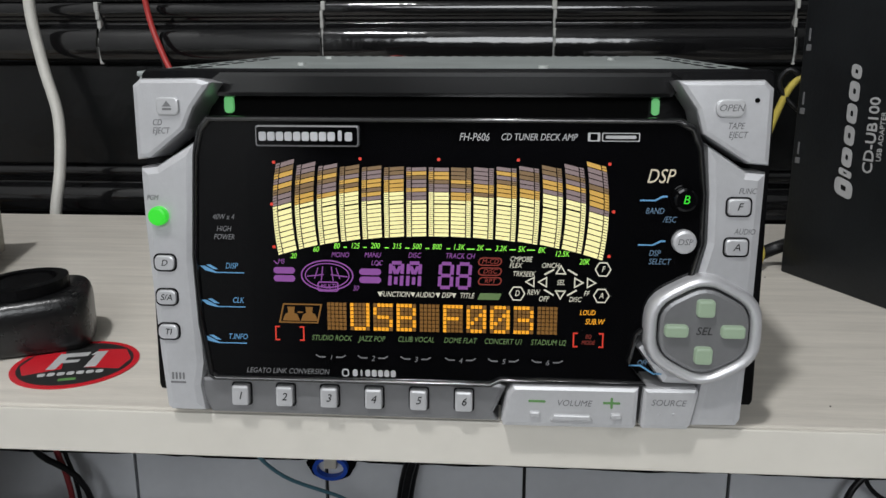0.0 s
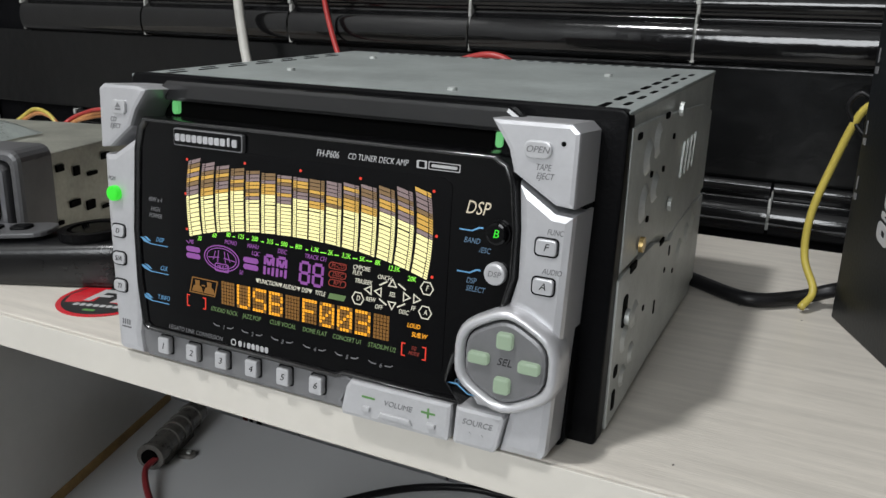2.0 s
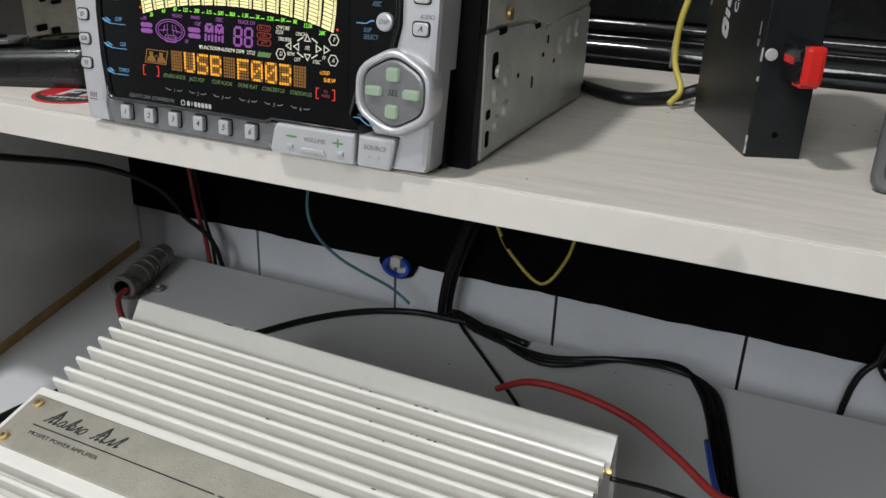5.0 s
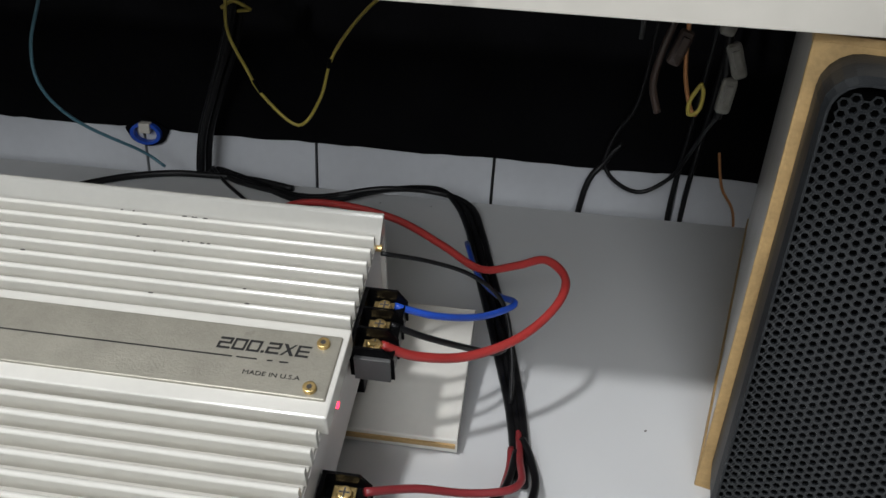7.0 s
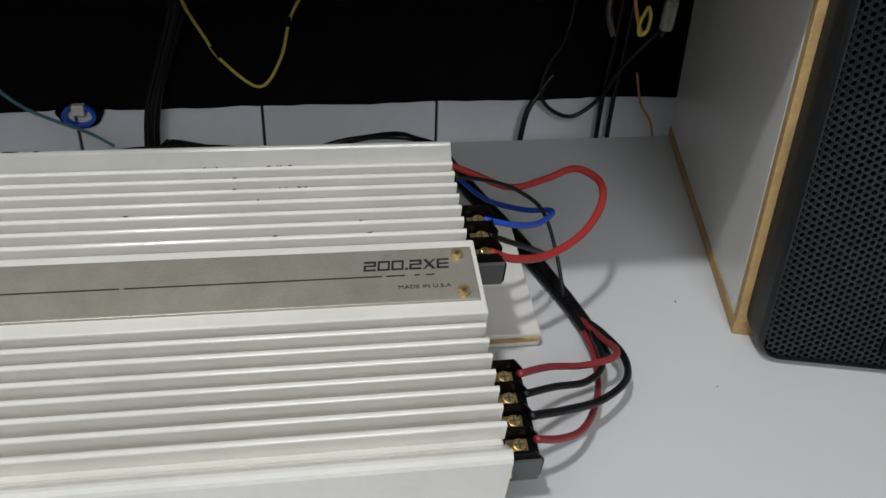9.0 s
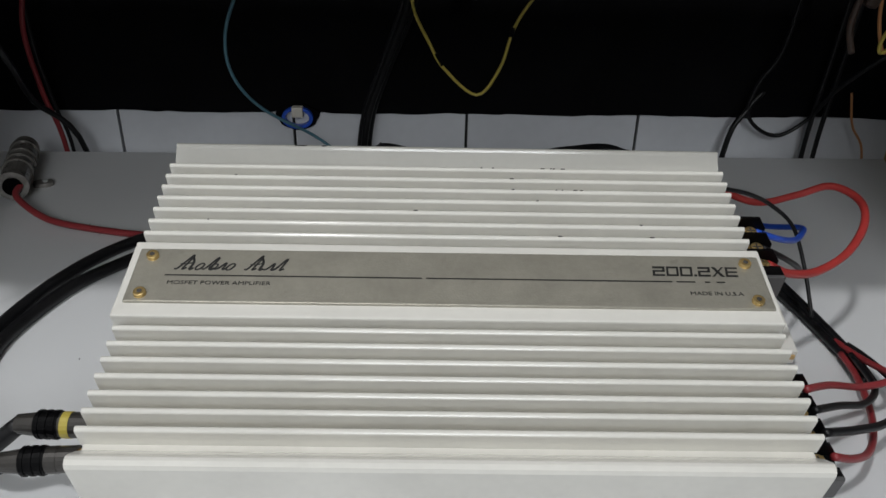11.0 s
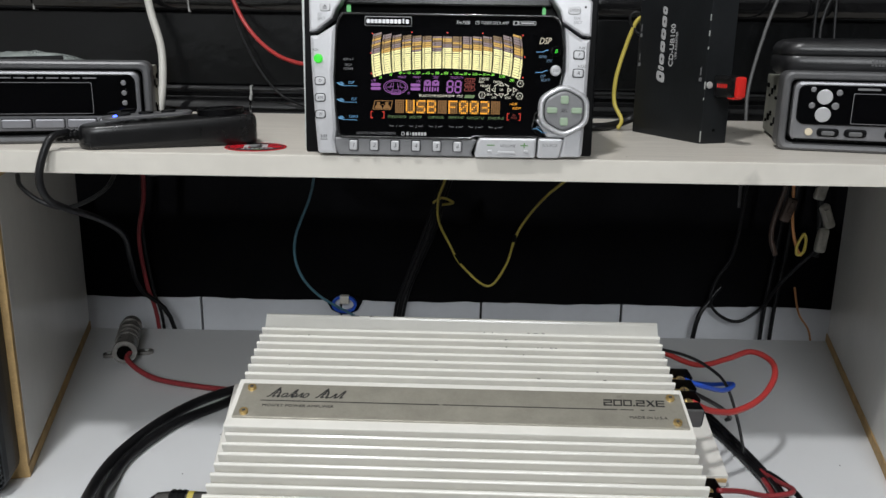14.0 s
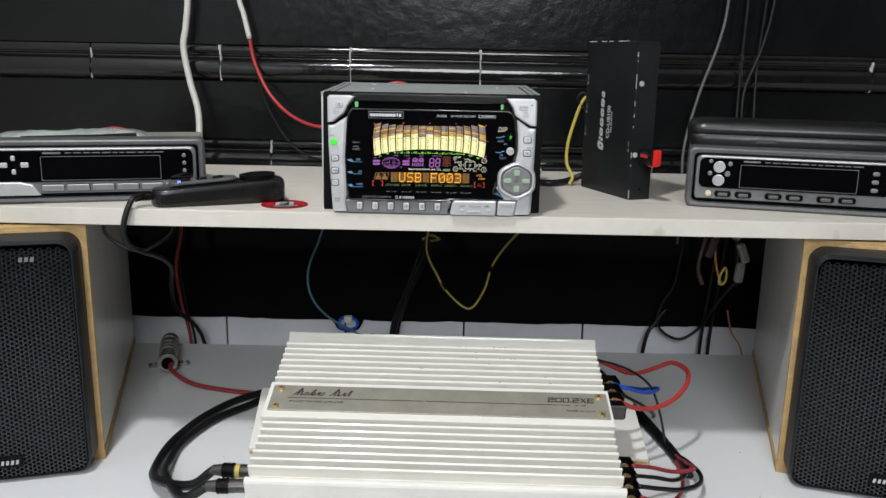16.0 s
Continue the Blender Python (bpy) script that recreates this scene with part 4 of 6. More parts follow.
for su in (-1, 1):
    for sw in (-1, 1):
        p = [(0.0336 + su * 0.0020, 0.0440 + sw * 0.0040), (0.0336 + su * 0.0048, 0.0440 + sw * 0.0024), (0.0336 + su * 0.0045, 0.0440 + sw * 0.0020), (0.0336 + su * 0.0018, 0.0440 + sw * 0.0036)]
        prism(p, D0, D0 + 0.0001, m=FACE, bm=bm)
part("cursor_figure", bm, V_WHITE, disp, "white cursor arrows")
for u in (-0.0187, -0.0090, -0.0017, 0.0030):
    part("pointer", prism([(u - 0.0007, 0.0402), (u, 0.0388), (u + 0.0007, 0.0402)], D0, D0 + 0.0001, m=FACE), V_WHITE, disp)
part("pale_block", prism([(0.0098, 0.0385), (0.0160, 0.0385), (0.0168, 0.0404), (0.0106, 0.0404)], D0, D0 + 0.0001, m=FACE), V_GREEN_DIM, disp)
# dot-matrix message
DOTS = {" ": [0] * 7, "U": [17, 17, 17, 17, 17, 17, 14], "S": [15, 16, 16, 14, 1, 1, 30], "B": [30, 17, 17, 30, 17, 17, 30], "F": [31, 16, 16, 30, 16, 16, 16], "0": [14, 17, 19, 21, 25, 17, 14], "3": [30, 1, 1, 14, 1, 1, 30]}
for k, ch in enumerate(" USB F003 "):
    bm = bmesh.new()
    for r in range(7):
        for c in range(5):
            u, w = -0.0344 + 0.00685 * k + 0.00118 * c, 0.0357 - 0.00120 * r
            fc = bm.faces.new([bm.verts.new(FACE @ Vector((u + x, w + y, D0))) for x, y in ((0, 0), (0.00098, 0), (0.00098, 0.00102), (0, 0.00102))])
            fc.material_index = 0 if DOTS[ch][r] >> (4 - c) & 1 else 1
    ob = tagged(part("character_cell", bm, V_ORANGE, disp, "orange dot-matrix character"), "orange dot-matrix character", kind="stuff")
    ob.data.materials.append(V_ORANGE_DIM)
bm = bmesh.new()
ring([(-0.0490, 0.0303), (-0.0372, 0.0303), (-0.0358, 0.0362), (-0.0476, 0.0362)], [(-0.0484, 0.0307), (-0.0376, 0.0307), (-0.0364, 0.0358), (-0.0472, 0.0358)], D0, D0 + 0.0001, FACE, bm)
for u in (-0.0452, -0.0398):
    prism([(u - 0.0026, 0.0310), (u + 0.0026, 0.0310), (u + 0.0018, 0.0330), (u + 0.0009, 0.0334), (u + 0.0011, 0.0352), (u - 0.0011, 0.0352), (u - 0.0009, 0.0334), (u - 0.0018, 0.0330)], D0, D0 + 0.0001, m=FACE, bm=bm)
prism(rrect(-0.0425, 0.0336, 0.0016, 0.0004, 0.0001, 1), D0, D0 + 0.0001, m=FACE, bm=bm)
part("seat_figure", bm, V_ORANGE_DIM, disp, "amber seat figure")
glyphs("loud_text", V_ORANGE, [("LOUD", 0.0415, 0.0352, 0.0021), ("SUB.W", 0.0436, 0.0325, 0.0023)], label="orange loudness captions")
for u in (-0.0458, 0.0420):
    bm = bmesh.new()
    for s in (-1, 1):
        for p in ([(0.0040, -0.0022), (0.0044, -0.0022), (0.0044, 0.0022), (0.0040, 0.0022)], [(0.0030, 0.0018), (0.0041, 0.0018), (0.0041, 0.0022), (0.0030, 0.0022)], [(0.0030, -0.0022), (0.0041, -0.0022), (0.0041, -0.0018), (0.0030, -0.0018)]):
            prism([(u + s * x, 0.0271 + y) for x, y in p][:: s], D0, D0 + 0.0001, m=FACE, bm=bm)
    part("red_bracket", bm, V_RED, disp, "red bracket")
glyphs("eq_text", V_RED_DIM, [("EQ", 0.0420, 0.0281, 0.0017), ("MODE", 0.0420, 0.0263, 0.0017)])
glyphs("preset_text", V_GREEN_DIM, [(s, u, w, 0.0023) for s, u, w in (("STUDIO ROCK", -0.0333, 0.0259), ("JAZZ POP", -0.0213, 0.0259), ("CLUB VOCAL", -0.0082, 0.0260), ("DOME FLAT", 0.0048, 0.0260), ("CONCERT U1", 0.0174, 0.0260), ("STADIUM U2", 0.0305, 0.0260))], label="dim green preset captions")
bm = bmesh.new()
for k, u in enumerate((-0.0336, -0.0210, -0.0082, 0.0050, 0.0176, 0.0304)):
    words(str(k + 1), 0.0022, flat(u, 0.0199, D0), bm, shear=0.25)
    for s in (-1, 1):
        prism([(u + s * 0.0016, 0.0199), (u + s * 0.0034, 0.0199), (u + s * 0.0046, 0.0206), (u + s * 0.0044, 0.0209), (u + s * 0.0034, 0.0203), (u + s * 0.0016, 0.0203)][:: s], D0, D0 + 0.0001, m=FACE, bm=bm)
part("preset_marks", bm, INK_GREY, disp)
# printing on the black panel
PD = 0.00065
glyphs("model_text", INK_WHITE, [("FH-P606", 0.0083, 0.0849, 0.0031), ("CD TUNER DECK AMP", 0.0263, 0.0850, 0.0027)], deck, PD)
bm = ring(rrect(0.0490, 0.0852, 0.0104, 0.0024, 0.0002, 1), rrect(0.0490, 0.0852, 0.0098, 0.0019, 0.0002, 1), PD, PD + 0.0001, FACE)
prism(rrect(0.0490, 0.0852, 0.0084, 0.0009, 0.0002, 1), PD, PD + 0.0001, m=FACE, bm=bm)
ring(rrect(0.0416, 0.0852, 0.0034, 0.0024, 0.0002, 1), rrect(0.0416, 0.0852, 0.0020, 0.0018, 0.0002, 1), PD, PD + 0.0001, FACE, bm)
part("logo_mark", bm, INK_WHITE, deck, "small white licence mark")
bd = fp("badge", rrect(-0.0389, 0.0850, 0.0298, 0.0060, 0.0008), 0.0, 0.0022, SILVER_DK, 0.0004, label="chrome-rimmed badge with pale strokes")
part("badge_field", prism(rrect(-0.0389, 0.0850, 0.0288, 0.0050, 0.0006), 0.0020, 0.0024, m=FACE), GLOSS_BLACK, bd)
for k in range(11):
    u, tall = -0.0515 + k * 0.00246, 0.0030 if k == 9 else 0.0025
    part("badge_mark", prism(rrect(u, 0.0849 + (tall - 0.0025) / 2, 0.0011 if k == 9 else 0.0021, tall, 0.0005, 2), 0.0023, 0.0028, m=FACE), SILVER, bd)
glyphs("caption_text", INK_GREY, [("LEGATO LINK CONVERSION", -0.0469, 0.0153, 0.0023, 0.25, "CENTER", 0.85)], deck, PD)
for k in range(7):
    part("maker_mark", prism(rrect(-0.0264 + k * 0.0019, 0.0153, 0.0006 if k == 1 else 0.0015, 0.0021, 0.0004, 1), PD, PD + 0.0001, m=FACE), INK_WHITE, deck)
bm = bmesh.new()
ring(rrect(-0.0293, 0.0153, 0.0022, 0.0024, 0.0009), rrect(-0.0293, 0.0153, 0.0014, 0.0016, 0.0005), PD, PD + 0.0001, FACE, bm)
part("maker_mark", bm, INK_WHITE, deck, "white maker mark")
glyphs("side_text", INK_GREY, [("40W x 4", -0.0646, 0.0615, 0.0023), ("HIGH", -0.0646, 0.0580, 0.0023), ("POWER", -0.0646, 0.0556, 0.0023)], deck, PD)
glyphs("blue_text", INK_BLUE, [("DISP", -0.0628, 0.0470, 0.0024), ("CLK", -0.0612, 0.0367, 0.0024), ("T.INFO", -0.0617, 0.0256, 0.0024)], deck, PD, "blue key captions")
bm = bmesh.new()
for w in (0.0458, 0.0355, 0.0244):
    for p in ([(-0.0722, 0.0012), (-0.0708, 0.0012), (-0.0672, -0.0006), (-0.0590, -0.0006), (-0.0590, -0.0009), (-0.0676, -0.0009), (-0.0706, -0.0002)], [(-0.0704, 0.0016), (-0.0690, 0.0016), (-0.0668, 0.0002), (-0.0682, 0.0002)]):
        prism([(x, w + y) for x, y in p][::-1], PD, PD + 0.0001, m=FACE, bm=bm)
for w in (0.0682, 0.0556):
    prism([(0.0550, w - 0.0002), (0.0590, w - 0.0002), (0.0612, w + 0.0010), (0.0626, w + 0.0010), (0.0626, w + 0.0005), (0.0614, w + 0.0005), (0.0592, w - 0.0006), (0.0550, w - 0.0006)][::-1], PD, PD + 0.0001, m=FACE, bm=bm)
prism([(0.0540, 0.0200), (0.0575, 0.0200), (0.0612, 0.0176), (0.0635, 0.0176), (0.0635, 0.0172), (0.0610, 0.0172), (0.0572, 0.0196), (0.0540, 0.0196)][::-1], PD, PD + 0.0001, m=FACE, bm=bm)
part("blue_flashes", bm, INK_BLUE, deck, "blue pointer flashes")
glyphs("dim_text", INK_DIMBLUE, [("BAND", 0.0592, 0.0648, 0.0024), ("/ESC", 0.0634, 0.0624, 0.0024), ("DSP", 0.0597, 0.0528, 0.0024), ("SELECT", 0.0612, 0.0504, 0.0024), ("OFF", 0.0578, 0.0206, 0.0022)], deck, PD)
glyphs("dsp_text", CREAM_INK, [("DSP", 0.0602, 0.0744, 0.0056, 0.3)], deck, PD, "cream lettering")
# keys


def key(name, pts, d, mat, text="", tsize=0.0026, tmat=INK, base=-0.002, bev=0.0005, label="", shear=0.25):
    ob = fp(name, pts, base, d, mat, bev, label=label)
    if text:
        us, ws = [p[0] for p in pts], [p[1] for p in pts]
        part("legend", words(text, tsize, flat((min(us) + max(us)) / 2, (min(ws) + max(ws)) / 2, d + 0.00004), shear=shear), tmat, ob)
    return ob


def rim(pts_o, pts_i, d):
    return part("key_rim", ring(pts_o, pts_i, -0.001, d, FACE), MATT_BLACK, deck)


for k in range(6):
    u = -0.0614 + 0.0135 * k
    rim(rrect(u, 0.0076, 0.0062, 0.0072, 0.0009), rrect(u, 0.0076, 0.0054, 0.0064, 0.0008), -0.0003)
    key("preset_key", rrect(u, 0.0076, 0.0052, 0.0062, 0.0008), 0.0020, SILVER_KEY, str(k + 1), 0.0034, bev=0.0007, label="silver preset key")
for w, s in ((0.0478, "D"), (0.0374, "S/A"), (0.0269, "TI")):
    rim(rrect(-0.0826, w, 0.0070, 0.0054, 0.0018), rrect(-0.0826, w, 0.0062, 0.0046, 0.0016), 0.0011)
    key("wing_key", rrect(-0.0826, w, 0.0060, 0.0044, 0.0016), 0.0018, SILVER, s, 0.0026, label="silver wing key")
for w, s, cap in ((0.0663, "F", "FUNC"), (0.0550, "A", "AUDIO")):
    rim(rrect(0.0821, w, 0.0072, 0.0056, 0.0014), rrect(0.0821, w, 0.0064, 0.0048, 0.0012), 0.0011)
    key("wing_key", rrect(0.0821, w, 0.0062, 0.0046, 0.0012), 0.0018, SILVER, s, 0.0030, label="silver wing key")
    glyphs("key_caption", INK_GREY, [(cap, 0.0842, w + 0.0043, 0.0023)], deck, 0.00086)
rim(rrect(-0.0787, 0.0931, 0.0078, 0.0062, 0.0016), rrect(-0.0787, 0.0931, 0.0068, 0.0052, 0.0014), 0.0019)
key("eject_key", rrect(-0.0787, 0.0931, 0.0066, 0.0050, 0.0014), 0.0030, SILVER_KEY, label="silver disc eject key")
part("eject_sign", prism([(-0.0800, 0.0930), (-0.0774, 0.0930), (-0.0787, 0.0946)], 0.0030, 0.00312, m=FACE, bm=prism([(-0.0800, 0.0920), (-0.0774, 0.0920), (-0.0774, 0.0926), (-0.0800, 0.0926)], 0.0030, 0.00312, m=FACE)), INK_GREY, deck)
rim(rrect(0.0778, 0.0932, 0.0092, 0.0060, 0.0024), rrect(0.0778, 0.0932, 0.0082, 0.0050, 0.0021), 0.0019)
key("open_key", rrect(0.0778, 0.0932, 0.0080, 0.0048, 0.0020), 0.0030, SILVER_KEY, "OPEN", 0.0026, INK_GREY, label="silver open key with green legend")
glyphs("cap_text", INK_GREY, [("CD", -0.0822, 0.0885, 0.0025), ("EJECT", -0.0812, 0.0862, 0.0025), ("TAPE", 0.0795, 0.0884, 0.0025), ("EJECT", 0.0802, 0.0860, 0.0025)], deck, 0.00206)
part("reset_hole", cyl((0.0848, 0.0953, 0.0019), 0.0007, 0.0004, m=FACE, seg=12), PIT, deck)
glyphs("pgm_text", INK_GREY, [("PGM", -0.0854, 0.0669, 0.0022)], deck, 0.00086)
part("program_key", cyl((-0.0835, 0.0617, 0.0014), 0.0028, 0.0034, m=FACE, seg=24, bev=0.0009), GREEN_HOT, deck, "glowing green round key")
bm = bmesh.new()
for k in range(4):
    prism(rrect(-0.0822 + k * 0.0011, 0.0130, 0.0006, 0.0022, 0.0002, 1), 0.0005, 0.00092, m=FACE, bm=bm)
prism(rrect(-0.0806, 0.0110, 0.0048, 0.0006, 0.0002, 1), 0.0005, 0.00092, m=FACE, bm=bm)
part("disc_mark", bm, INK_GREY, deck)
bb = part("band_key", cyl((0.0673, 0.0682, 0.0012), 0.0034, 0.0030, m=FACE, seg=24, bev=0.0008), GLOSS_BLACK, deck, "round black key with a lit green letter")
part("legend", words("B", 0.0034, flat(0.0673, 0.0682, 0.00272), shear=0.2), GREEN_HOT, bb)
part("key_rim", ring([(0.0673 + 0.0040 * math.cos(a), 0.0682 + 0.0040 * math.sin(a)) for a in (i * math.pi / 12 for i in range(24))], [(0.0673 + 0.0034 * math.cos(a), 0.0682 + 0.0034 * math.sin(a)) for a in (i * math.pi / 12 for i in range(24))], 0, 0.0014, FACE), GLOSS_BLACK, deck)
db = part("dsp_key", cyl((0.0676, 0.0564, 0.0012), 0.0034, 0.0030, m=FACE, seg=24, bev=0.0009), SILVER_KEY, deck, "round silver key")
part("legend", words("DSP", 0.0024, flat(0.0676, 0.0564, 0.00272), shear=0.2), INK_GREY, db)
# volume and source printing
part("volume_text", words("VOLUME", 0.0026, flat(0.0383, 0.0086, 0.00305), shear=0.25), INK_GREY, vol)
part("minus_sign", prism(rrect(0.0276, 0.0090, 0.0050, 0.0007, 0.0002, 1), 0.0029, 0.00312, m=FACE), INK_GREEN, vol)
part("plus_sign", prism(rrect(0.0492, 0.0090, 0.0050, 0.0007, 0.0002, 1), 0.0029, 0.00312, m=FACE, bm=prism(rrect(0.0492, 0.0090, 0.0007, 0.0034, 0.0002, 1), 0.0029, 0.00313, m=FACE)), INK_GREEN, vol)
for u in (0.0270, 0.0505):
    part("grip_nub", prism(rrect(u, 0.0052, 0.0030, 0.0016, 0.0004), 0.0025, 0.0040, 0.0004, m=FACE), SILVER_KEY, vol)
part("grip_bar", prism([(0.0315, 0.0034), (0.0440, 0.0034), (0.0430, 0.0052), (0.0325, 0.0052)], 0.0025, 0.0038, 0.0004, m=FACE), SILVER_KEY, vol)
part("source_text", words("SOURCE", 0.0026, flat(0.0655, 0.0093, 0.00265), shear=0.25), INK_GREY, src)
for u in (0.0632, 0.0672):
    part("grip_nub", cyl((u, 0.0058, 0.0027), 0.0005, 0.0006, m=FACE, seg=10), SILVER_KEY, src)
# cursor knob: a rounded six-sided pad with a raised rim
KU, KW = 0.0737, 0.0316


def hexpts(r, flatten=1.0, n=4):
    base = [(r * 1.0 * math.cos(math.radians(a)), r * math.sin(math.radians(a)) * flatten) for a in (-150, -90, -30, 30, 90, 150)]
    base = [(x * 1.08, y) for x, y in base]
    out = []
    for i, (x, y) in enumerate(base):
        px, py = base[i - 1]
        nx, ny = base[(i + 1) % 6]
        for q in range(n + 1):
            s = q / n
            ax, ay = x + (px - x) * 0.34 * (1 - s), y + (py - y) * 0.34 * (1 - s)
            bx, by = x + (nx - x) * 0.34 * s, y + (ny - y) * 0.34 * s
            out.append((KU + ax * (1 - s) + bx * s, KW + ay * (1 - s) + by * s))
    return out


t = bmesh.new()
rows = [[t.verts.new((x, y, d)) for x, y in hexpts(r)] for r, d in ((0.0175, -0.004), (0.0175, 0.0030), (0.0168, 0.0052), (0.0155, 0.0060), (0.0143, 0.0052), (0.0138, 0.0038))]
for a, b in zip(rows, rows[1:]):
    for k in range(len(a)):
        t.faces.new((a[k], a[(k + 1) % len(a)], b[(k + 1) % len(a)], b[k]))
bmesh.ops.recalc_face_normals(t, faces=t.faces)
t.transform(FACE)
pad = part("cursor_rim", t, SILVER, deck, "silver rim of the cursor pad", smooth=True)
part("cursor_pad", prism(hexpts(0.0134), 0.0, 0.0050, 0.0012, m=FACE), SILVER_DK, pad, "dark silver six-sided pad")
for du, dw, w, h in ((0, 0.0068, 0.0050, 0.0050), (0, -0.0068, 0.0050, 0.0050), (-0.0078, 0.0002, 0.0066, 0.0036), (0.0078, 0.0002, 0.0066, 0.0036)):
    part("cursor_key", prism(rrect(KU + du, KW + dw, w, h, 0.0011), 0.004, 0.0068, 0.0008, m=FACE), GREEN_KEY, pad, "translucent green key")
part("select_text", words("SEL", 0.0032, flat(KU, KW, 0.00505), shear=0.25), INK, pad)

# ---- single-height car radios ----
RADIO_GREY = material("grey_radio_trim", (0.115, 0.115, 0.118), 0.40, metal=0.3, var=0.1, scale=50)
RADIO_FACE = material("grey_metallic_face", (0.22, 0.22, 0.23), 0.32, metal=0.5, var=0.08, scale=50)
RADIO_KEY = material("lilac_grey_key", (0.27, 0.27, 0.29), 0.35, metal=0.4, var=0.08, scale=50)
BAG = material("milky_plastic_bag", (0.44, 0.49, 0.47), 0.28, var=0.18, scale=60, bump=0.3, bump_scale=260, coat=0.6)
BAG.node_tree.nodes["Principled BSDF"].inputs["Alpha"].default_value = 0.72
STEEL_WARM = material("aged_zinc_steel", (0.42, 0.42, 0.36), 0.45, metal=0.5, var=0.2, scale=40, wear=0.3)


def head_unit(name, m, label, left_pads):
    """A single-height car radio: trim ring, black face with keys, steel box behind."""
    W, H = 0.188, 0.0575
    r = thing(name, label, "car radio", m, "single-height car radios")
    face = UPR
    part("steel_box", box((W / 2, 0.074, H / 2 - 0.002), (0.178, 0.118, 0.0485), 0.001), STEEL_WARM, r, "aged zinc steel box")
    for sx in (0.0042, W - 0.0042):
        for k in range(14):
            y, z = 0.024 + (k % 7) * 0.0145 + 0.004 * (k // 7), (0.016, 0.038)[k // 7] + 0.004 * ((k * 5) % 3 - 1)
            part("side_slot", box((sx, y, z), (0.0012, 0.005 + 0.004 * ((k * 3) % 4) / 3, 0.0022 + 0.003 * (k % 3) / 2)), PIT, r)
    t = bmesh.new()
    loops = []
    for gap, d in ((0.0, -0.016), (0.0, 0.0075), (0.0008, 0.0094), (0.0022, 0.0102), (0.0048, 0.0098), (0.0058, 0.0085), (0.0060, 0.0)):
        loops.append([t.verts.new((x, y, d)) for x, y in rrect(W / 2, H / 2, W - 2 * gap, H - 2 * gap, 0.006 - gap * 0.4)])
    for lo_, hi_ in zip(loops, loops[1:]):
        for k in range(len(lo_)):
            t.faces.new((lo_[k], lo_[(k + 1) % len(lo_)], hi_[(k + 1) % len(lo_)], hi_[k]))
    t.transform(face)
    part("trim_ring", t, RADIO_GREY, r, "rounded grey plastic trim ring")
    part("trim_back", box((W / 2, 0.012, H / 2), (W - 0.004, 0.006, H - 0.004), 0.001), MATT_BLACK, r)
    fc = part("face_plate", prism(rrect(W / 2, H / 2 + 0.0004, W - 0.0155, H - 0.0150, 0.005), -0.006, 0.0125, 0.0022, m=face), RADIO_FACE, r, "grey metallic face plate")
    part("glass_panel", prism(rrect(W / 2, 0.0342, W - 0.0215, 0.0290, 0.006), 0.012, 0.0135, 0.0006, m=face), GLOSS_BLACK, fc, "glossy black panel")
    part("screen", prism(rrect(0.098, 0.0320, 0.100, 0.0205, 0.001), 0.013, 0.0138, m=face), DARK_PANEL, fc, "unlit dark screen")
    part("screen_rim", ring(rrect(0.098, 0.0320, 0.1012, 0.0217, 0.001), rrect(0.098, 0.0320, 0.1004, 0.0209, 0.001), 0.0132, 0.0138, face), INK_GREY, fc)
    part("lower_gap", prism(rrect(W / 2, 0.0088, W - 0.022, 0.0012, 0.0004, 1), 0.012, 0.0128, m=face), PIT, fc, "dark gap under the keys")
    for k in range(6):
        if left_pads:
            x = 0.0335 + 0.0225 * k - (0.0042 if k % 2 else 0)
            part("preset_key", prism(rrect(x, 0.0145, 0.0150, 0.0062, 0.0026), 0.0115, 0.0145, 0.0010, m=face), MATT_BLACK, fc, "dark preset key")
            part("key_sheen", prism(rrect(x, 0.0140, 0.0090, 0.0032, 0.0012), 0.0135, 0.0150, 0.0006, m=face), RADIO_GREY, fc)
        else:
            part("key_gap", prism(rrect(0.056 + 0.0245 * k * 0.86, 0.0145, 0.0198, 0.0068, 0.0012), 0.012, 0.0128, m=face), PIT, fc)
            part("preset_key", prism(rrect(0.056 + 0.0245 * k * 0.86, 0.0145, 0.0190, 0.0060, 0.0010), 0.012, 0.0142, 0.0008, m=face), RADIO_KEY, fc, "grey preset key")
    if left_pads:
        for x, z, rr, mm in ((0.0285, 0.0398, 0.0054, SILVER_KEY), (0.0285, 0.0272, 0.0054, SILVER_KEY), (0.0205, 0.0335, 0.0022, SILVER_DK), (0.0362, 0.0335, 0.0026, SILVER_DK), (0.0380, 0.0430, 0.0022, SILVER_DK), (0.0205, 0.0450, 0.0019, SILVER_DK)):
            part("round_key", cyl((x, z, 0.0132), rr, 0.0026, m=face, seg=20, bev=0.0006), mm, fc, "round silver key")
        part("gold_key", cyl((0.0205, 0.0145, 0.0134), 0.0027, 0.002, m=face, seg=18, bev=0.0004), CREAM_INK, fc, "pale gold round key")
        for x, z in ((0.163, 0.040), (0.163, 0.0325), (0.163, 0.025)):
            part("round_key", prism(rrect(x, z, 0.0062, 0.0036, 0.0017), 0.012, 0.0145, 0.0006, m=face), SILVER_DK, fc)
    else:
        for z in (0.0425, 0.0355, 0.0285):
            part("round_key", cyl((0.1695, z, 0.0132), 0.0019, 0.0022, m=face, seg=18, bev=0.0005), SILVER_DK, fc, "small silver knob key")
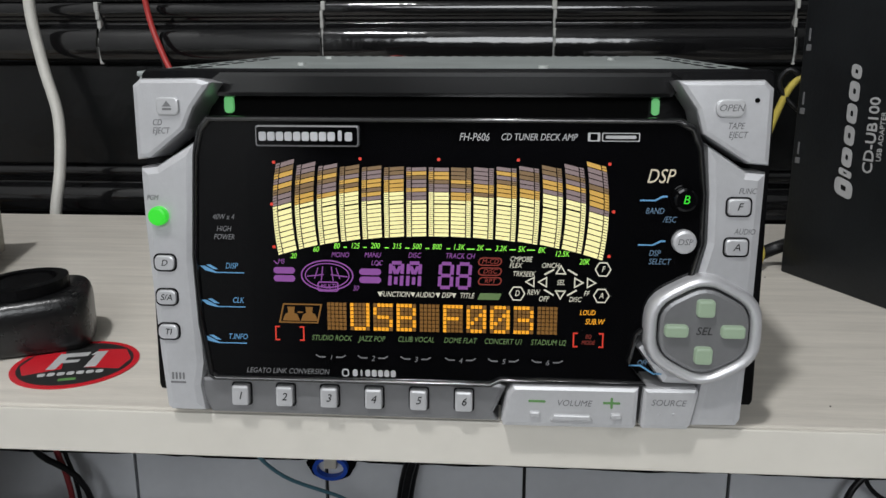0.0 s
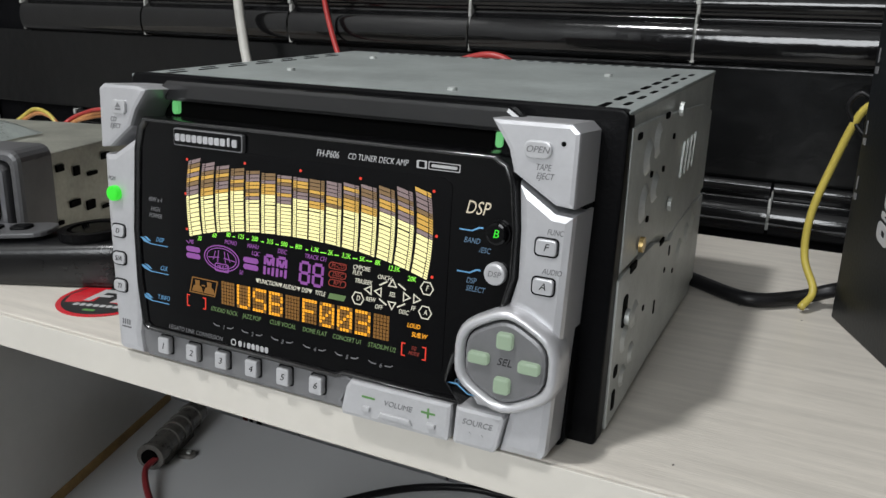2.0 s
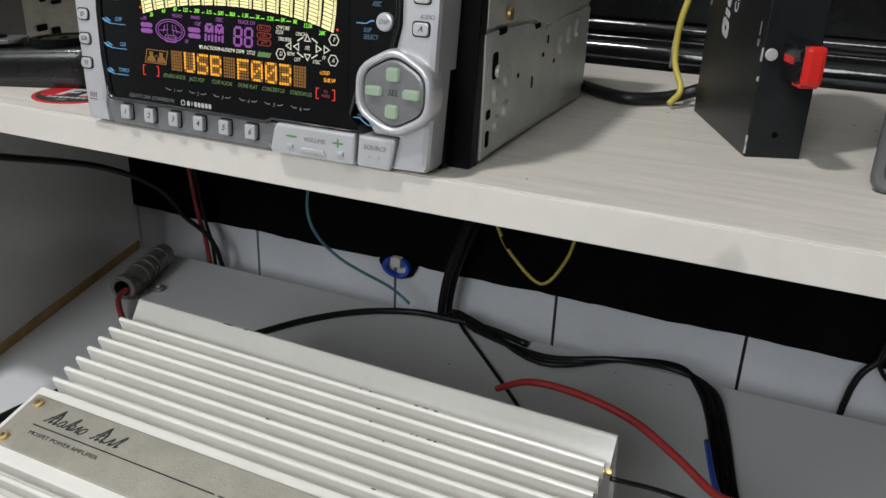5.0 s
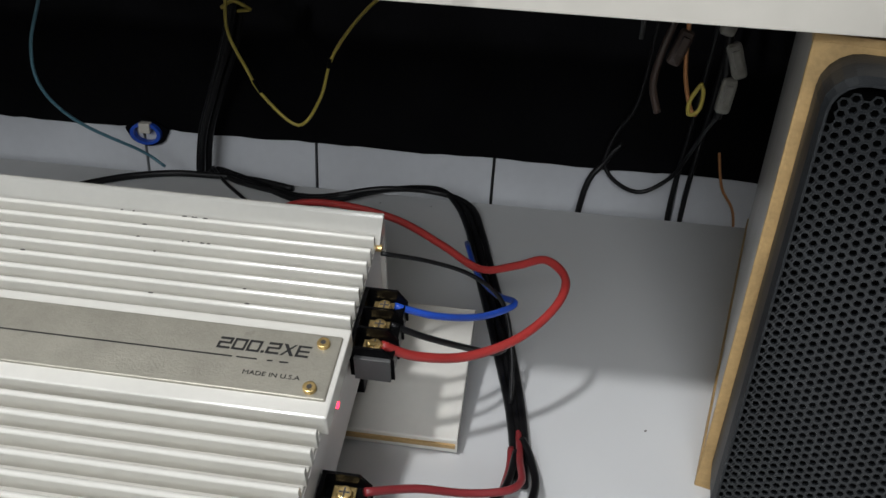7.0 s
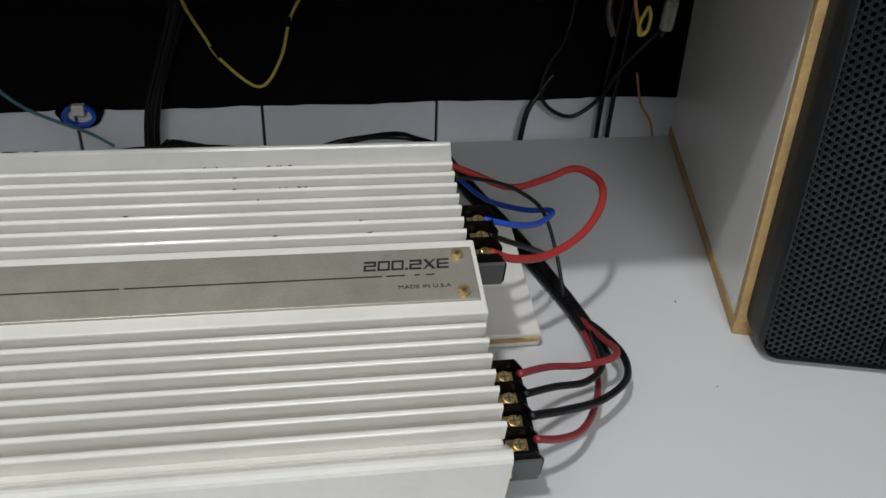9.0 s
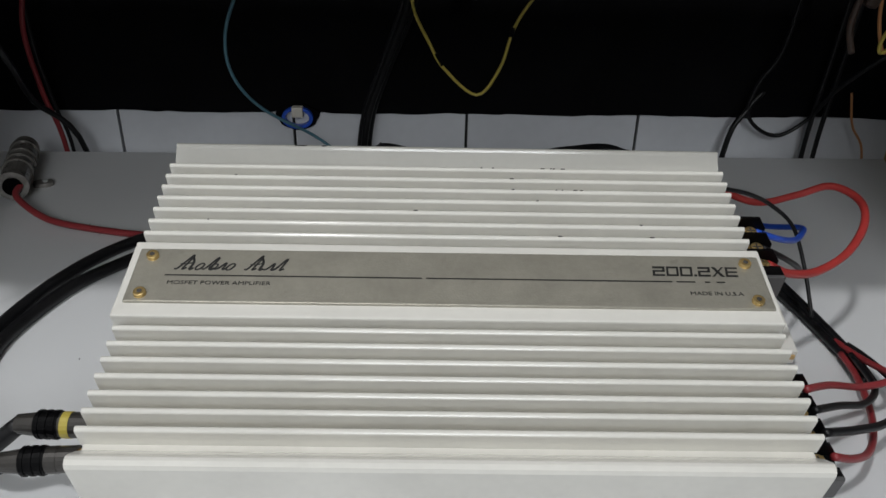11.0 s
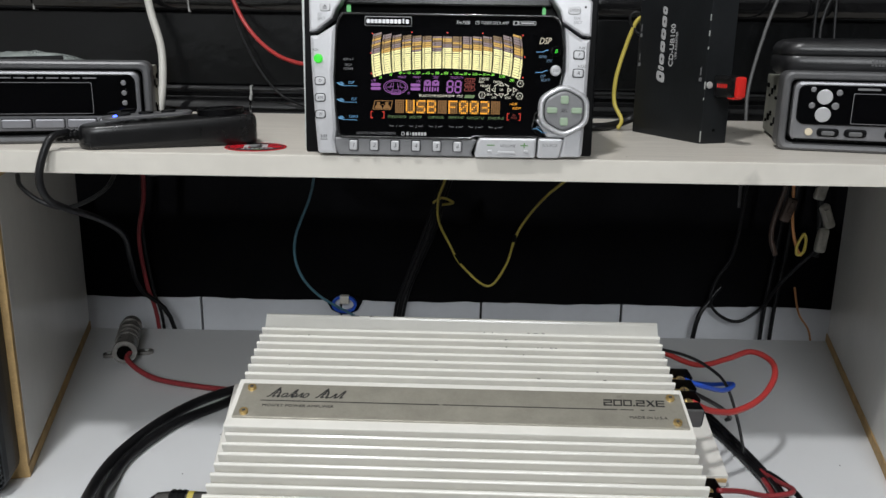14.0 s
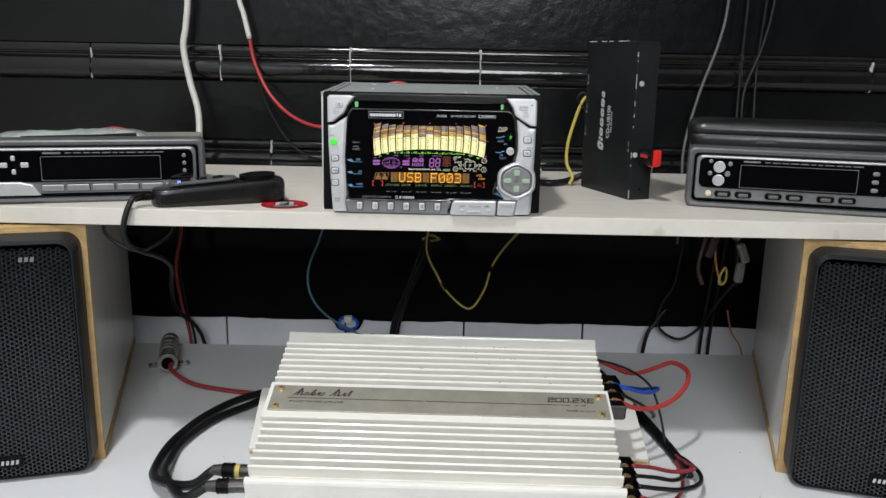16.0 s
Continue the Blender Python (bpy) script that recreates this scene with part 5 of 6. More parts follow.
        for dx, dz in ((0, 0.006), (0, -0.006), (-0.008, 0), (0.009, 0)):
            part("arrow_key", prism(rrect(0.0255 + dx, 0.0355 + dz, 0.0065 if dx else 0.0035, 0.0045, 0.001), 0.012, 0.0145, 0.0006, m=face), SILVER_KEY, fc, "silver arrow key")
        part("volume_key", prism([(0.0095, 0.0082), (0.046, 0.0082), (0.040, 0.0178), (0.030, 0.0205), (0.0095, 0.0205)], 0.010, 0.0156, 0.0012, m=face), SILVER_KEY, fc, "silver volume key")
    bm = bmesh.new()
    x = 0.050
    rng = random.Random(3)
    prism(rrect(0.057, 0.0458, 0.015, 0.0015, 0.0003, 1), 0.0132, 0.0137, m=face, bm=bm)
    x = 0.068
    while x < 0.150:
        w = rng.uniform(0.004, 0.009)
        prism(rrect(x + w / 2, 0.0458, w, 0.0008, 0.0002, 1), 0.0132, 0.0137, m=face, bm=bm)
        x += w + 0.0016
    part("printed_line", bm, INK_GREY, fc, "small pale printing")
    return r


head_unit("car_radio", pose(-0.3965, 0.0080, SHELF_Z, 0, 0, 16.0), "grey-trimmed car radio with unlit screen and a plastic bag on top", False)
rr = head_unit("car_radio", pose(0.2470, 0.0755, SHELF_Z, 0, 0, -14.5), "grey-trimmed car radio with round silver keys, under a black case", True)

# crumpled bag on one radio
rng = random.Random(8)
t = bmesh.new()
N, MM = 22, 10
grid = []
for i in range(N + 1):
    row = []
    for j in range(MM + 1):
        u, v = i / N, j / MM
        e = (1 - (2 * u - 1) ** 6) * (1 - (2 * v - 1) ** 4)
        z = 0.0008 + e * (0.0065 + 0.0040 * u + 0.002 * noise.noise((u * 4, v * 4, 1.3)) + 0.0022 * noise.noise((u * 16, v * 12, 2.0)))
        row.append(t.verts.new((-0.065 + 0.147 * u + 0.006 * noise.noise((u * 3, v * 3, 7)), 0.012 + 0.055 * v + 0.008 * noise.noise((u * 4, v * 2, 4)), z)))
    grid.append(row)
for i in range(N):
    for j in range(MM):
        t.faces.new((grid[i][j], grid[i + 1][j], grid[i + 1][j + 1], grid[i][j + 1]))
bag = part("plastic_bag", t, BAG, smooth=True)
bag.matrix_world = pose(-0.346, 0.0355, SHELF_Z + 0.0515, 0, 0, 16)
tagged(bag, "crumpled clear plastic bag lying on the car radio", "bag")
t = bmesh.new()
tube([(-0.030, 0.010, 0.0028), (0.0, 0.009, 0.0035), (0.03, 0.008, 0.0040), (0.070, 0.009, 0.0055)], 0.0024, bm=t)
ins = part("bagged_strip", t, MATT_BLACK)
ins.matrix_world = pose(-0.346, 0.0355, SHELF_Z + 0.0525, 0, 0, 16)
tagged(ins, "dark strip wrapped inside the clear bag", "strip")

# black case on the other radio
CASE_BLACK = material("satin_black_case", (0.012, 0.012, 0.013), 0.32, var=0.2, scale=40, bump=0.15, bump_scale=500, spec=0.5)
case = thing("face_plate_case", "black plastic carrying case lying on the car radio", "case", pose(0.2505, 0.0800, SHELF_Z + 0.0535, 0, 0, -14.5))


def rounded_shell(levels):
    """Rounded outlines stacked at the given heights, each drawn in by its gap."""
    t = bmesh.new()
    rows = [[t.verts.new((x, y, z)) for x, y in rrect(0.095, 0.045, 0.196 - 2 * gap, 0.076 - 2 * gap, 0.014 - gap * 0.5, 6)] for gap, z in levels]
    for lo_, hi_ in zip(rows, rows[1:]):
        for k in range(len(lo_)):
            t.faces.new((lo_[k], lo_[(k + 1) % len(lo_)], hi_[(k + 1) % len(lo_)], hi_[k]))
    t.faces.new(rows[0][::-1]), t.faces.new(rows[-1])
    return t


part("case_bottom", rounded_shell(((0.005, 0.0), (0.0018, 0.0025), (0.0004, 0.007), (0.0, 0.0140), (0.0012, 0.0148))), CASE_BLACK, case, smooth=True)
part("case_lid", rounded_shell(((0.0012, 0.0149), (0.0, 0.0156), (0.0006, 0.0205), (0.0028, 0.0245), (0.0068, 0.0268), (0.0140, 0.0276))), CASE_BLACK, case, smooth=True)
bm = bmesh.new()
for k in range(8):
    for j in range(2):
        box((0.060 + k * 0.0024, 0.0068, 0.0085 + j * 0.003), (0.0014, 0.0006, 0.0014), bm=bm)
part("grip_dots", bm, RADIO_GREY, case)

# ---- upright adapter box with a memory stick ----
BOX_BLACK = material("satin_black_steel", (0.012, 0.0135, 0.015), 0.34, metal=0.0, spec=0.3, var=0.25, scale=25, bump=0.1, bump_scale=600)
UBM = pose(0.1960, 0.0935, SHELF_Z, 0, 0, 21.6)
ub = thing("adapter_box", "black steel adapter box standing upright with worn edges", "adapter", UBM)
part("case", box((0.0125, 0.04625, 0.0772), (0.0245, 0.0925, 0.1543), 0.0007), BOX_BLACK, ub)
bm = bmesh.new()
rng = random.Random(5)
for k in range(15):
    z = rng.uniform(0.004, 0.15)
    h = rng.uniform(0.0008, 0.006)
    box((0.0003, 0.0003, z), (0.0007, 0.0007, h), bm=bm)
for k in range(7):
    y = rng.uniform(0.004, 0.088)
    box((0.0004, y, 0.1545), (0.0009, rng.uniform(0.002, 0.008), 0.0009), bm=bm)
part("worn_edge", bm, ZINC, ub, "bare metal showing at the edges")


def side_at(y, z):
    return Matrix.Translation((-0.0002, y * 0.89, z)) @ Matrix(((0, 0, -1, 0), (-1, 0, 0, 0), (0, 1, 0, 0), (0, 0, 0, 1))) @ pose(0, 0, 0, 0, 0, 90)


part("model_text", words("CD-UB100", 0.0078, side_at(0.0500, 0.0740), wide=0.95, bold=0.0001), INK_WHITE, ub, "white printed model number")
part("type_text", words("USB ADAPTER", 0.0036, side_at(0.0440, 0.0740), wide=0.95), INK_WHITE, ub)
zz = 0.045
for w, h in ((0.008, 1.15), (0.003, 0.80), (0.0085, 0.62), (0.0085, 0.62), (0.0085, 0.62), (0.0085, 0.62), (0.006, 0.62)):
    o = ring(rrect(w / 2, 0, w, 0.0095 * h, min(w, 0.0095 * h) * 0.35, 3, 0.25), rrect(w / 2, 0, w * 0.30, 0.0095 * h * 0.30, w * 0.08, 3, 0.25), 0, 0.0002, side_at(0.0640, zz))
    part("maker_mark", o, INK_WHITE, ub, "white maker mark in plain strokes")
    zz += w + 0.0014
bm = bmesh.new()
for y, z in ((0.099, 0.112), (0.099, 0.082), (0.099, 0.058), (0.0065, 0.049)):
    prism(rrect(0, 0, 0.003, 0.003, 0.0003, 1), 0, 0.0002, m=side_at(y, z), bm=bm)
    prism(rrect(0.006, 0, 0.006, 0.0011, 0.0003, 1), 0, 0.0002, m=side_at(y, z), bm=bm)
part("port_marks", bm, INK_GREY, ub)
for x, z in ((0.0060, 0.1140), (0.0040, 0.0450)):
    part("screw", cyl((0, 0, 0), 0.0026, 0.0016, at(x, -0.0005, z) @ pose(0, 0, 0, 90), seg=16, bev=0.0004), ZINC, ub, "steel screw")
part("screw_hole", cyl((0, 0, 0), 0.0013, 0.0006, at(0.0120, 0.0, 0.0105) @ pose(0, 0, 0, 90), seg=12), PIT, ub)
REMOTE_BLACK = material("satin_black_remote", (0.006, 0.006, 0.0065), 0.28, var=0.2, scale=50, bump=0.1, bump_scale=600, spec=0.5)
STICK_RED = material("red_plastic", (0.62, 0.02, 0.015), 0.3, var=0.08, scale=60)
us = thing("memory_stick", "black and red memory stick plugged into the adapter box", "memory stick", UBM @ at(0.0125, 0, 0.0445))
part("stick_body", box((0, -0.0118, 0), (0.0088, 0.0236, 0.0165), 0.0022), REMOTE_BLACK, us)
part("stick_end", box((0, -0.0250, 0), (0.0080, 0.0044, 0.0158), 0.0020), STICK_RED, us, "red rounded end")
part("stick_rail", box((0.0, -0.0200, -0.0082), (0.0078, 0.0080, 0.0016), 0.0006), STICK_RED, us)
bm = bmesh.new()
for k in range(6):
    box((-0.0044, -0.0050 - k * 0.0020, 0.0005), (0.0003, 0.0013, 0.0030), bm=bm)
part("stick_mark", bm, STICK_RED, us)

# ---- wired remote and round sticker ----
RM = pose(-0.2442, -0.0050, SHELF_Z, 0, 0, 24.0)
rem = thing("wired_remote", "black wired remote with a thumb wheel lying on the shelf", "remote", RM)
body_pts = [(0.000, 0.012), (0.003, 0.004), (0.010, 0.0005), (0.060, 0.0), (0.112, 0.0), (0.118, 0.003), (0.120, 0.012), (0.120, 0.028), (0.117, 0.036), (0.110, 0.039), (0.060, 0.039), (0.012, 0.036), (0.003, 0.031), (0.000, 0.024)]
for _ in range(2):
    body_pts = [(p[0] * (1 - f) + q[0] * f, p[1] * (1 - f) + q[1] * f) for p, q in zip(body_pts, body_pts[1:] + body_pts[:1]) for f in (0.25, 0.75)]
t = bmesh.new()
rows = []
for z, g in ((0.0, 0.0020), (0.0012, 0.0006), (0.003, 0.0), (0.0060, 0.0), (0.0095, 0.0001), (0.0130, 0.0), (0.0155, 0.0002), (0.0175, 0.0007), (0.0190, 0.0018), (0.0196, 0.0034)):
    row = []
    for x, y in body_pts:
        dx, dy = x - 0.06, y - 0.0195
        zz = 0.87 * z * (0.92 + 0.38 * x / 0.12)
        row.append(t.verts.new((0.06 + dx * (1 - g / 0.06), 0.0195 + dy * (1 - g / 0.0195), zz)))
    rows.append(row)
n = len(body_pts)
for a, b in zip(rows, rows[1:]):
    for k in range(n):
        t.faces.new((a[k], a[(k + 1) % n], b[(k + 1) % n], b[k]))
t.faces.new(rows[-1]), t.faces.new(rows[0][::-1])
bmesh.ops.recalc_face_normals(t, faces=t.faces)
part("shell", t, REMOTE_BLACK, rem, "satin black plastic shell", smooth=True)
tilt = at(0, 0, 0.0154) @ pose(0, 0, 0, 0, -3.5, 0)
part("wheel_ring", ring([(0.096 + 0.0165 * math.cos(a), 0.0195 + 0.0165 * math.sin(a)) for a in (i * math.pi / 14 for i in range(28))], [(0.096 + 0.0125 * math.cos(a), 0.0195 + 0.0125 * math.sin(a)) for a in (i * math.pi / 14 for i in range(28))], 0.0, 0.0040, tilt), MATT_BLACK, rem, "raised black ring")
part("thumb_wheel", cyl((0.096, 0.0195, 0.0016), 0.0115, 0.0040, m=tilt, seg=28, bev=0.0012), GLOSS_BLACK, rem, "glossy black thumb wheel")
part("top_plate", prism(rrect(0.046, 0.0195, 0.060, 0.022, 0.008), 0.002, 0.0042, 0.0008, m=tilt), RADIO_GREY, rem, "grey key plate")
for x in (0.030, 0.045, 0.060):
    part("remote_key", prism(rrect(x, 0.0195, 0.010, 0.009, 0.003), 0.003, 0.0056, 0.0009, m=tilt), MATT_BLACK, rem)
part("pilot_lamp", cyl((0.0245, 0.012, 0.0045), 0.0014, 0.0014, m=tilt, seg=12), BLUE_LED, rem, "lit blue pilot lamp")
t = bmesh.new()
tube([(0.002, 0.017, 0.009), (-0.006, 0.016, 0.009), (-0.014, 0.013, 0.008)], 0.0032, bm=t)
for k in range(5):
    cyl((0, 0, 0), 0.0040, 0.0012, at(-0.002 - k * 0.0027, 0.0165 - 0.0006 * k, 0.009) @ pose(0, 0, 0, 0, 90, 0), bm=t, seg=14)
part("cord_boot", t, MATT_BLACK, rem, "ribbed cord boot")

STICKER_RED = material("sticker_red", (0.55, 0.015, 0.025), 0.25, var=0.05, scale=40)
st = thing("round_sticker", "oval red and black sticker stuck on the shelf", "sticker", pose(-0.1350, 0.0305, SHELF_Z + 0.0001, 0, 0, 17) @ Matrix.Diagonal((0.96, 1.28, 1, 1)))


def oval(a, b, n=40):
    return [(a * math.cos(2 * math.pi * k / n), b * math.sin(2 * math.pi * k / n)) for k in range(n)]


part("sticker_base", prism(oval(0.0225, 0.0180), 0, 0.0003), STICKER_RED, st)
part("sticker_band", prism(oval(0.0203, 0.0160), 0.0002, 0.0004), INK, st)
for s in (-1, 1):
    part("sticker_wedge", prism([(s * 0.0195, 0.0), (s * 0.0165, 0.0085), (s * 0.006, 0.0100), (s * 0.004, -0.0040), (s * 0.0165, -0.0070)][:: s], 0.0003, 0.00045), STICKER_RED, st)
bm = prism([(-0.0095, -0.004), (-0.0062, -0.004), (-0.0052, 0.0005), (0.0005, 0.0005), (0.0010, 0.0025), (-0.0046, 0.0025), (-0.0042, 0.0050), (0.0030, 0.0050), (0.0036, 0.0080), (-0.0074, 0.0080)], 0.0003, 0.0005)
prism([(0.0038, -0.004), (0.0078, -0.004), (0.0098, 0.0080), (0.0055, 0.0080), (0.0042, 0.0055), (0.0056, 0.0055)], 0.0003, 0.0005, bm=bm)
for k in range(7):
    prism(rrect(-0.0098 + k * 0.0033, -0.0078, 0.0026, 0.0022, 0.0006, 2), 0.0003, 0.0005, bm=bm)
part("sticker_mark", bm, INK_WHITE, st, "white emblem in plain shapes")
part("sticker_dash", prism(rrect(0, -0.0122, 0.006, 0.0016, 0.0004, 1), 0.0003, 0.0005), INK_GREEN, st)

# ---- fuse holder, socket and loose leads ----
FUSE_BODY = material("smoky_fuse_body", (0.20, 0.19, 0.175), 0.28, metal=0.25, var=0.25, scale=120)
fu = thing("fuse_holder", "smoky clear fuse holder screwed to the desk", "fuse holder", pose(-0.3335, 0.2580, DESK_Z, 0, 0, 16.5))
AX = at(0, 0, 0.0145) @ pose(0, 0, 0, 90, 0, 0)
part("tube", cyl((0, 0, 0), 0.0105, 0.084, AX, seg=24, bev=0.001), FUSE_BODY, fu, "smoky plastic tube")
for y in (-0.041, -0.012, 0.0, 0.012, 0.030):
    part("tube_ring", cyl((0, 0, 0), 0.0118, 0.004, at(0, y, 0.0145) @ pose(0, 0, 0, 90), seg=24), FUSE_BODY, fu)
part("tube_mouth", cyl((0, 0, 0), 0.0072, 0.002, at(0, -0.0440, 0.0145) @ pose(0, 0, 0, 90), seg=20), PIT, fu)
for s in (-1, 1):
    part("mounting_ear", prism(rrect(s * 0.0165, -0.012, 0.016, 0.011, 0.005), 0.0, 0.0035, 0.0008), FUSE_BODY, fu)
    part("ear_screw", cyl((s * 0.0185, -0.012, 0.004), 0.0022, 0.002, seg=12), ZINC, fu)
part("tube_foot", box((0, -0.004, 0.003), (0.014, 0.05, 0.006), 0.001), FUSE_BODY, fu)

sk = thing("wall_socket", "blue ringed socket set in a broken hole of the tiled wall", "socket", pose(-0.1215, WALL_Y - 0.0015, -0.2350, 90, 0, 0))
part("hole_rim", ring([(0.0205 * math.cos(a) * (1 + 0.08 * math.sin(5 * a)), 0.0130 * math.sin(a) * (1 + 0.06 * math.cos(4 * a))) for a in (i * math.pi / 14 for i in range(28))], [(0.0130 * math.cos(a), 0.0090 * math.sin(a)) for a in (i * math.pi / 14 for i in range(28))], 0, 0.003), BLACK_LOW, sk, "broken black hole rim")
part("blue_ring", ring([(0.0150 * math.cos(a), 0.0108 * math.sin(a)) for a in (i * math.pi / 14 for i in range(28))], [(0.0115 * math.cos(a), 0.0080 * math.sin(a)) for a in (i * math.pi / 14 for i in range(28))], 0.0012, 0.008), CABLE_BLUE, sk, "blue plastic ring")
part("socket_core", box((0.0005, 0.006, 0.005), (0.011, 0.010, 0.010), 0.0012), CREAM_EDGE, sk, "cream socket core")


def lead(name, label, pts, r, mat, category="cable", rise=0.0):
    ob = part(name, tube(pts, r), mat, smooth=True)
    ob.location.z = rise
    return tagged(ob, label, category)


# behind and under the shelf
lead("yellow_wire", "thin yellow wire sagging in a loop under the shelf", [(0.015, 0.312, -0.020), (-0.004, 0.312, -0.075), (-0.010, 0.315, -0.095), (-0.009, 0.315, -0.118), (0.004, 0.315, -0.145), (0.017, 0.315, -0.167), (0.046, 0.315, -0.190), (0.065, 0.315, -0.166), (0.074, 0.315, -0.135), (0.085, 0.315, -0.114), (0.105, 0.315, -0.089), (0.135, 0.315, -0.06), (0.15, 0.313, -0.02)], 0.0014, CABLE_YELLOW, "wire")
for s, a, b in ((0, (0.0095, 0.315, -0.154), (0.0155, 0.315, -0.164)), (1, (0.0730, 0.315, -0.139), (0.0745, 0.315, -0.131))):
    lead("tape_wrap", "dark tape wrapped round the yellow wire", [a, tuple((p + q) / 2 for p, q in zip(a, b)), b], 0.0019, MATT_BLACK, "tape")
lead("blue_wire", "thin blue-grey wire hanging down to the wall socket", [(-0.1305, 0.2725, -0.0162), (-0.1398, 0.2799, -0.0794), (-0.1584, 0.2818, -0.1297), (-0.1565, 0.2818, -0.1650), (-0.1382, 0.2979, -0.1984), (-0.1030, 0.3296, -0.2326), (-0.0850, 0.3350, -0.2480)], 0.0014, CABLE_TEAL, "wire")
for dx, dy, k in ((0.0, 0.0, 0), (0.007, 0.004, 1), (0.0035, -0.004, 2)):
    lead("signal_cable", "black cable of the bundle hanging behind the desk", [(0.012 + dx, 0.320 + dy, -0.02), (-0.008 + dx, 0.330 + dy, -0.085), (-0.023 + dx * 1.3, 0.340 + dy, -0.132), (-0.040 + dx, 0.345 + dy, -0.179), (-0.056 + dx, 0.350 + dy, -0.228), (-0.062 + dx, 0.352 + dy, -0.300), (-0.062 + dx, 0.352 + dy, -0.45)], 0.0032, CABLE_BLACK)
lead("yellow_tie", "yellow wire knotted round the black cable bundle", [(-0.016, 0.322, -0.099), (-0.006, 0.321, -0.093), (0.005, 0.322, -0.097), (0.004, 0.331, -0.101), (-0.010, 0.331, -0.103)], 0.0015, CABLE_YELLOW, "wire")
lead("red_wire", "dark red and black twin wire hanging behind the desk", [(-0.335, 0.335, -0.02), (-0.340, 0.348, -0.098), (-0.350, 0.35, -0.149), (-0.346, 0.352, -0.205), (-0.336, 0.354, -0.266), (-0.334, 0.354, -0.45)], 0.0024, CABLE_DKRED, "wire")
lead("black_wire", "black wire beside the dark red wire", [(-0.337, 0.352, -0.02), (-0.345, 0.353, -0.10), (-0.346, 0.354, -0.16), (-0.340, 0.356, -0.215), (-0.331, 0.357, -0.27), (-0.330, 0.357, -0.45)], 0.0018, CABLE_BLACK, "wire")
lead("remote_cord", "black cord dropping from the remote over the shelf edge", [(-0.256, 0.006, 0.008), (-0.262, -0.008, 0.004), (-0.268, -0.0145, -0.018), (-0.266, -0.012, -0.034), (-0.262, 0.004, -0.044), (-0.270, 0.080, -0.070), (-0.300, 0.190, -0.110), (-0.335, 0.285, -0.160), (-0.345, 0.330, -0.205), (-0.316, 0.350, -0.262), (-0.310, 0.352, -0.45)], 0.0026, CABLE_BLACK)
lead("speaker_cable", "black cable looping from the speaker top", [(-0.300, 0.018, -0.024), (-0.292, 0.006, -0.030), (-0.278, 0.004, -0.040), (-0.262, 0.010, -0.045), (-0.245, 0.030, -0.036), (-0.240, 0.045, -0.021)], 0.0016, CABLE_BLACK)
lead("grey_cable", "grey cable drooping under the shelf", [(-0.275, 0.140, -0.0205), (-0.272, 0.14, -0.030), (-0.255, 0.142, -0.041), (-0.235, 0.142, -0.036), (-0.226, 0.142, -0.0205)], 0.0030, CABLE_GREY)
# against the black wall
lead("white_cable", "white cable hanging down the black wall", [(-0.315, 0.362, 0.42), (-0.318, 0.360, 0.222), (-0.323, 0.360, 0.167), (-0.327, 0.358, 0.139), (-0.320, 0.355, 0.097), (-0.310, 0.350, 0.061), (-0.307, 0.340, 0.025), (-0.309, 0.330, -0.01), (-0.312, 0.325, -0.06)], 0.0042, CABLE_WHITE)
lead("white_sleeve", "white sleeve over the red wire on the wall", [(-0.262, 0.362, 0.40), (-0.256, 0.360, 0.223), (-0.248, 0.360, 0.179), (-0.242, 0.360, 0.151)], 0.0034, CABLE_WHITE)
lead("red_wire", "bright red wire leading to the car stereo", [(-0.2425, 0.360, 0.153), (-0.236, 0.360, 0.120), (-0.215, 0.350, 0.081), (-0.179, 0.325, 0.054), (-0.135, 0.290, 0.047), (-0.100, 0.265, 0.066), (-0.0747, 0.250, 0.092), (-0.063, 0.250, 0.0985), (-0.044, 0.250, 0.1025), (-0.028, 0.250, 0.097), (-0.010, 0.240, 0.080), (0.000, 0.205, 0.055), (0.004, 0.178, 0.050)], 0.0022, CABLE_RED, "wire")
lead("black_wire", "thin black wire running down the wall", [(-0.244, 0.366, 0.153), (-0.240, 0.366, 0.130), (-0.225, 0.366, 0.070), (-0.189, 0.360, 0.015), (-0.140, 0.340, -0.002), (-0.08, 0.31, 0.002)], 0.0011, CABLE_BLACK, "wire")
lead("grey_cable", "grey cable hanging down the black wall", [(0.372, 0.364, 0.42), (0.366, 0.362, 0.222), (0.358, 0.360, 0.160), (0.338, 0.358, 0.095), (0.322, 0.350, 0.029), (0.318, 0.335, -0.02), (0.318, 0.33, -0.10)], 0.0019, CABLE_GREY)
lead("black_cable", "black cable hanging down the wall", [(0.393, 0.366, 0.42), (0.391, 0.364, 0.223), (0.390, 0.364, 0.139), (0.389, 0.360, 0.074), (0.388, 0.345, 0.01), (0.388, 0.335, -0.05)], 0.0018, CABLE_BLACK)
lead("black_cable", "black cable hanging down the wall", [(0.435, 0.366, 0.42), (0.425, 0.364, 0.224), (0.414, 0.362, 0.154), (0.396, 0.358, 0.103), (0.392, 0.350, 0.060), (0.392, 0.335, -0.05)], 0.0018, CABLE_BLACK)
lead("black_cable", "black cable hanging down the wall", [(0.418, 0.368, 0.42), (0.415, 0.366, 0.22), (0.411, 0.366, 0.13), (0.409, 0.350, 0.04), (0.409, 0.335, -0.05)], 0.0016, CABLE_BLACK)
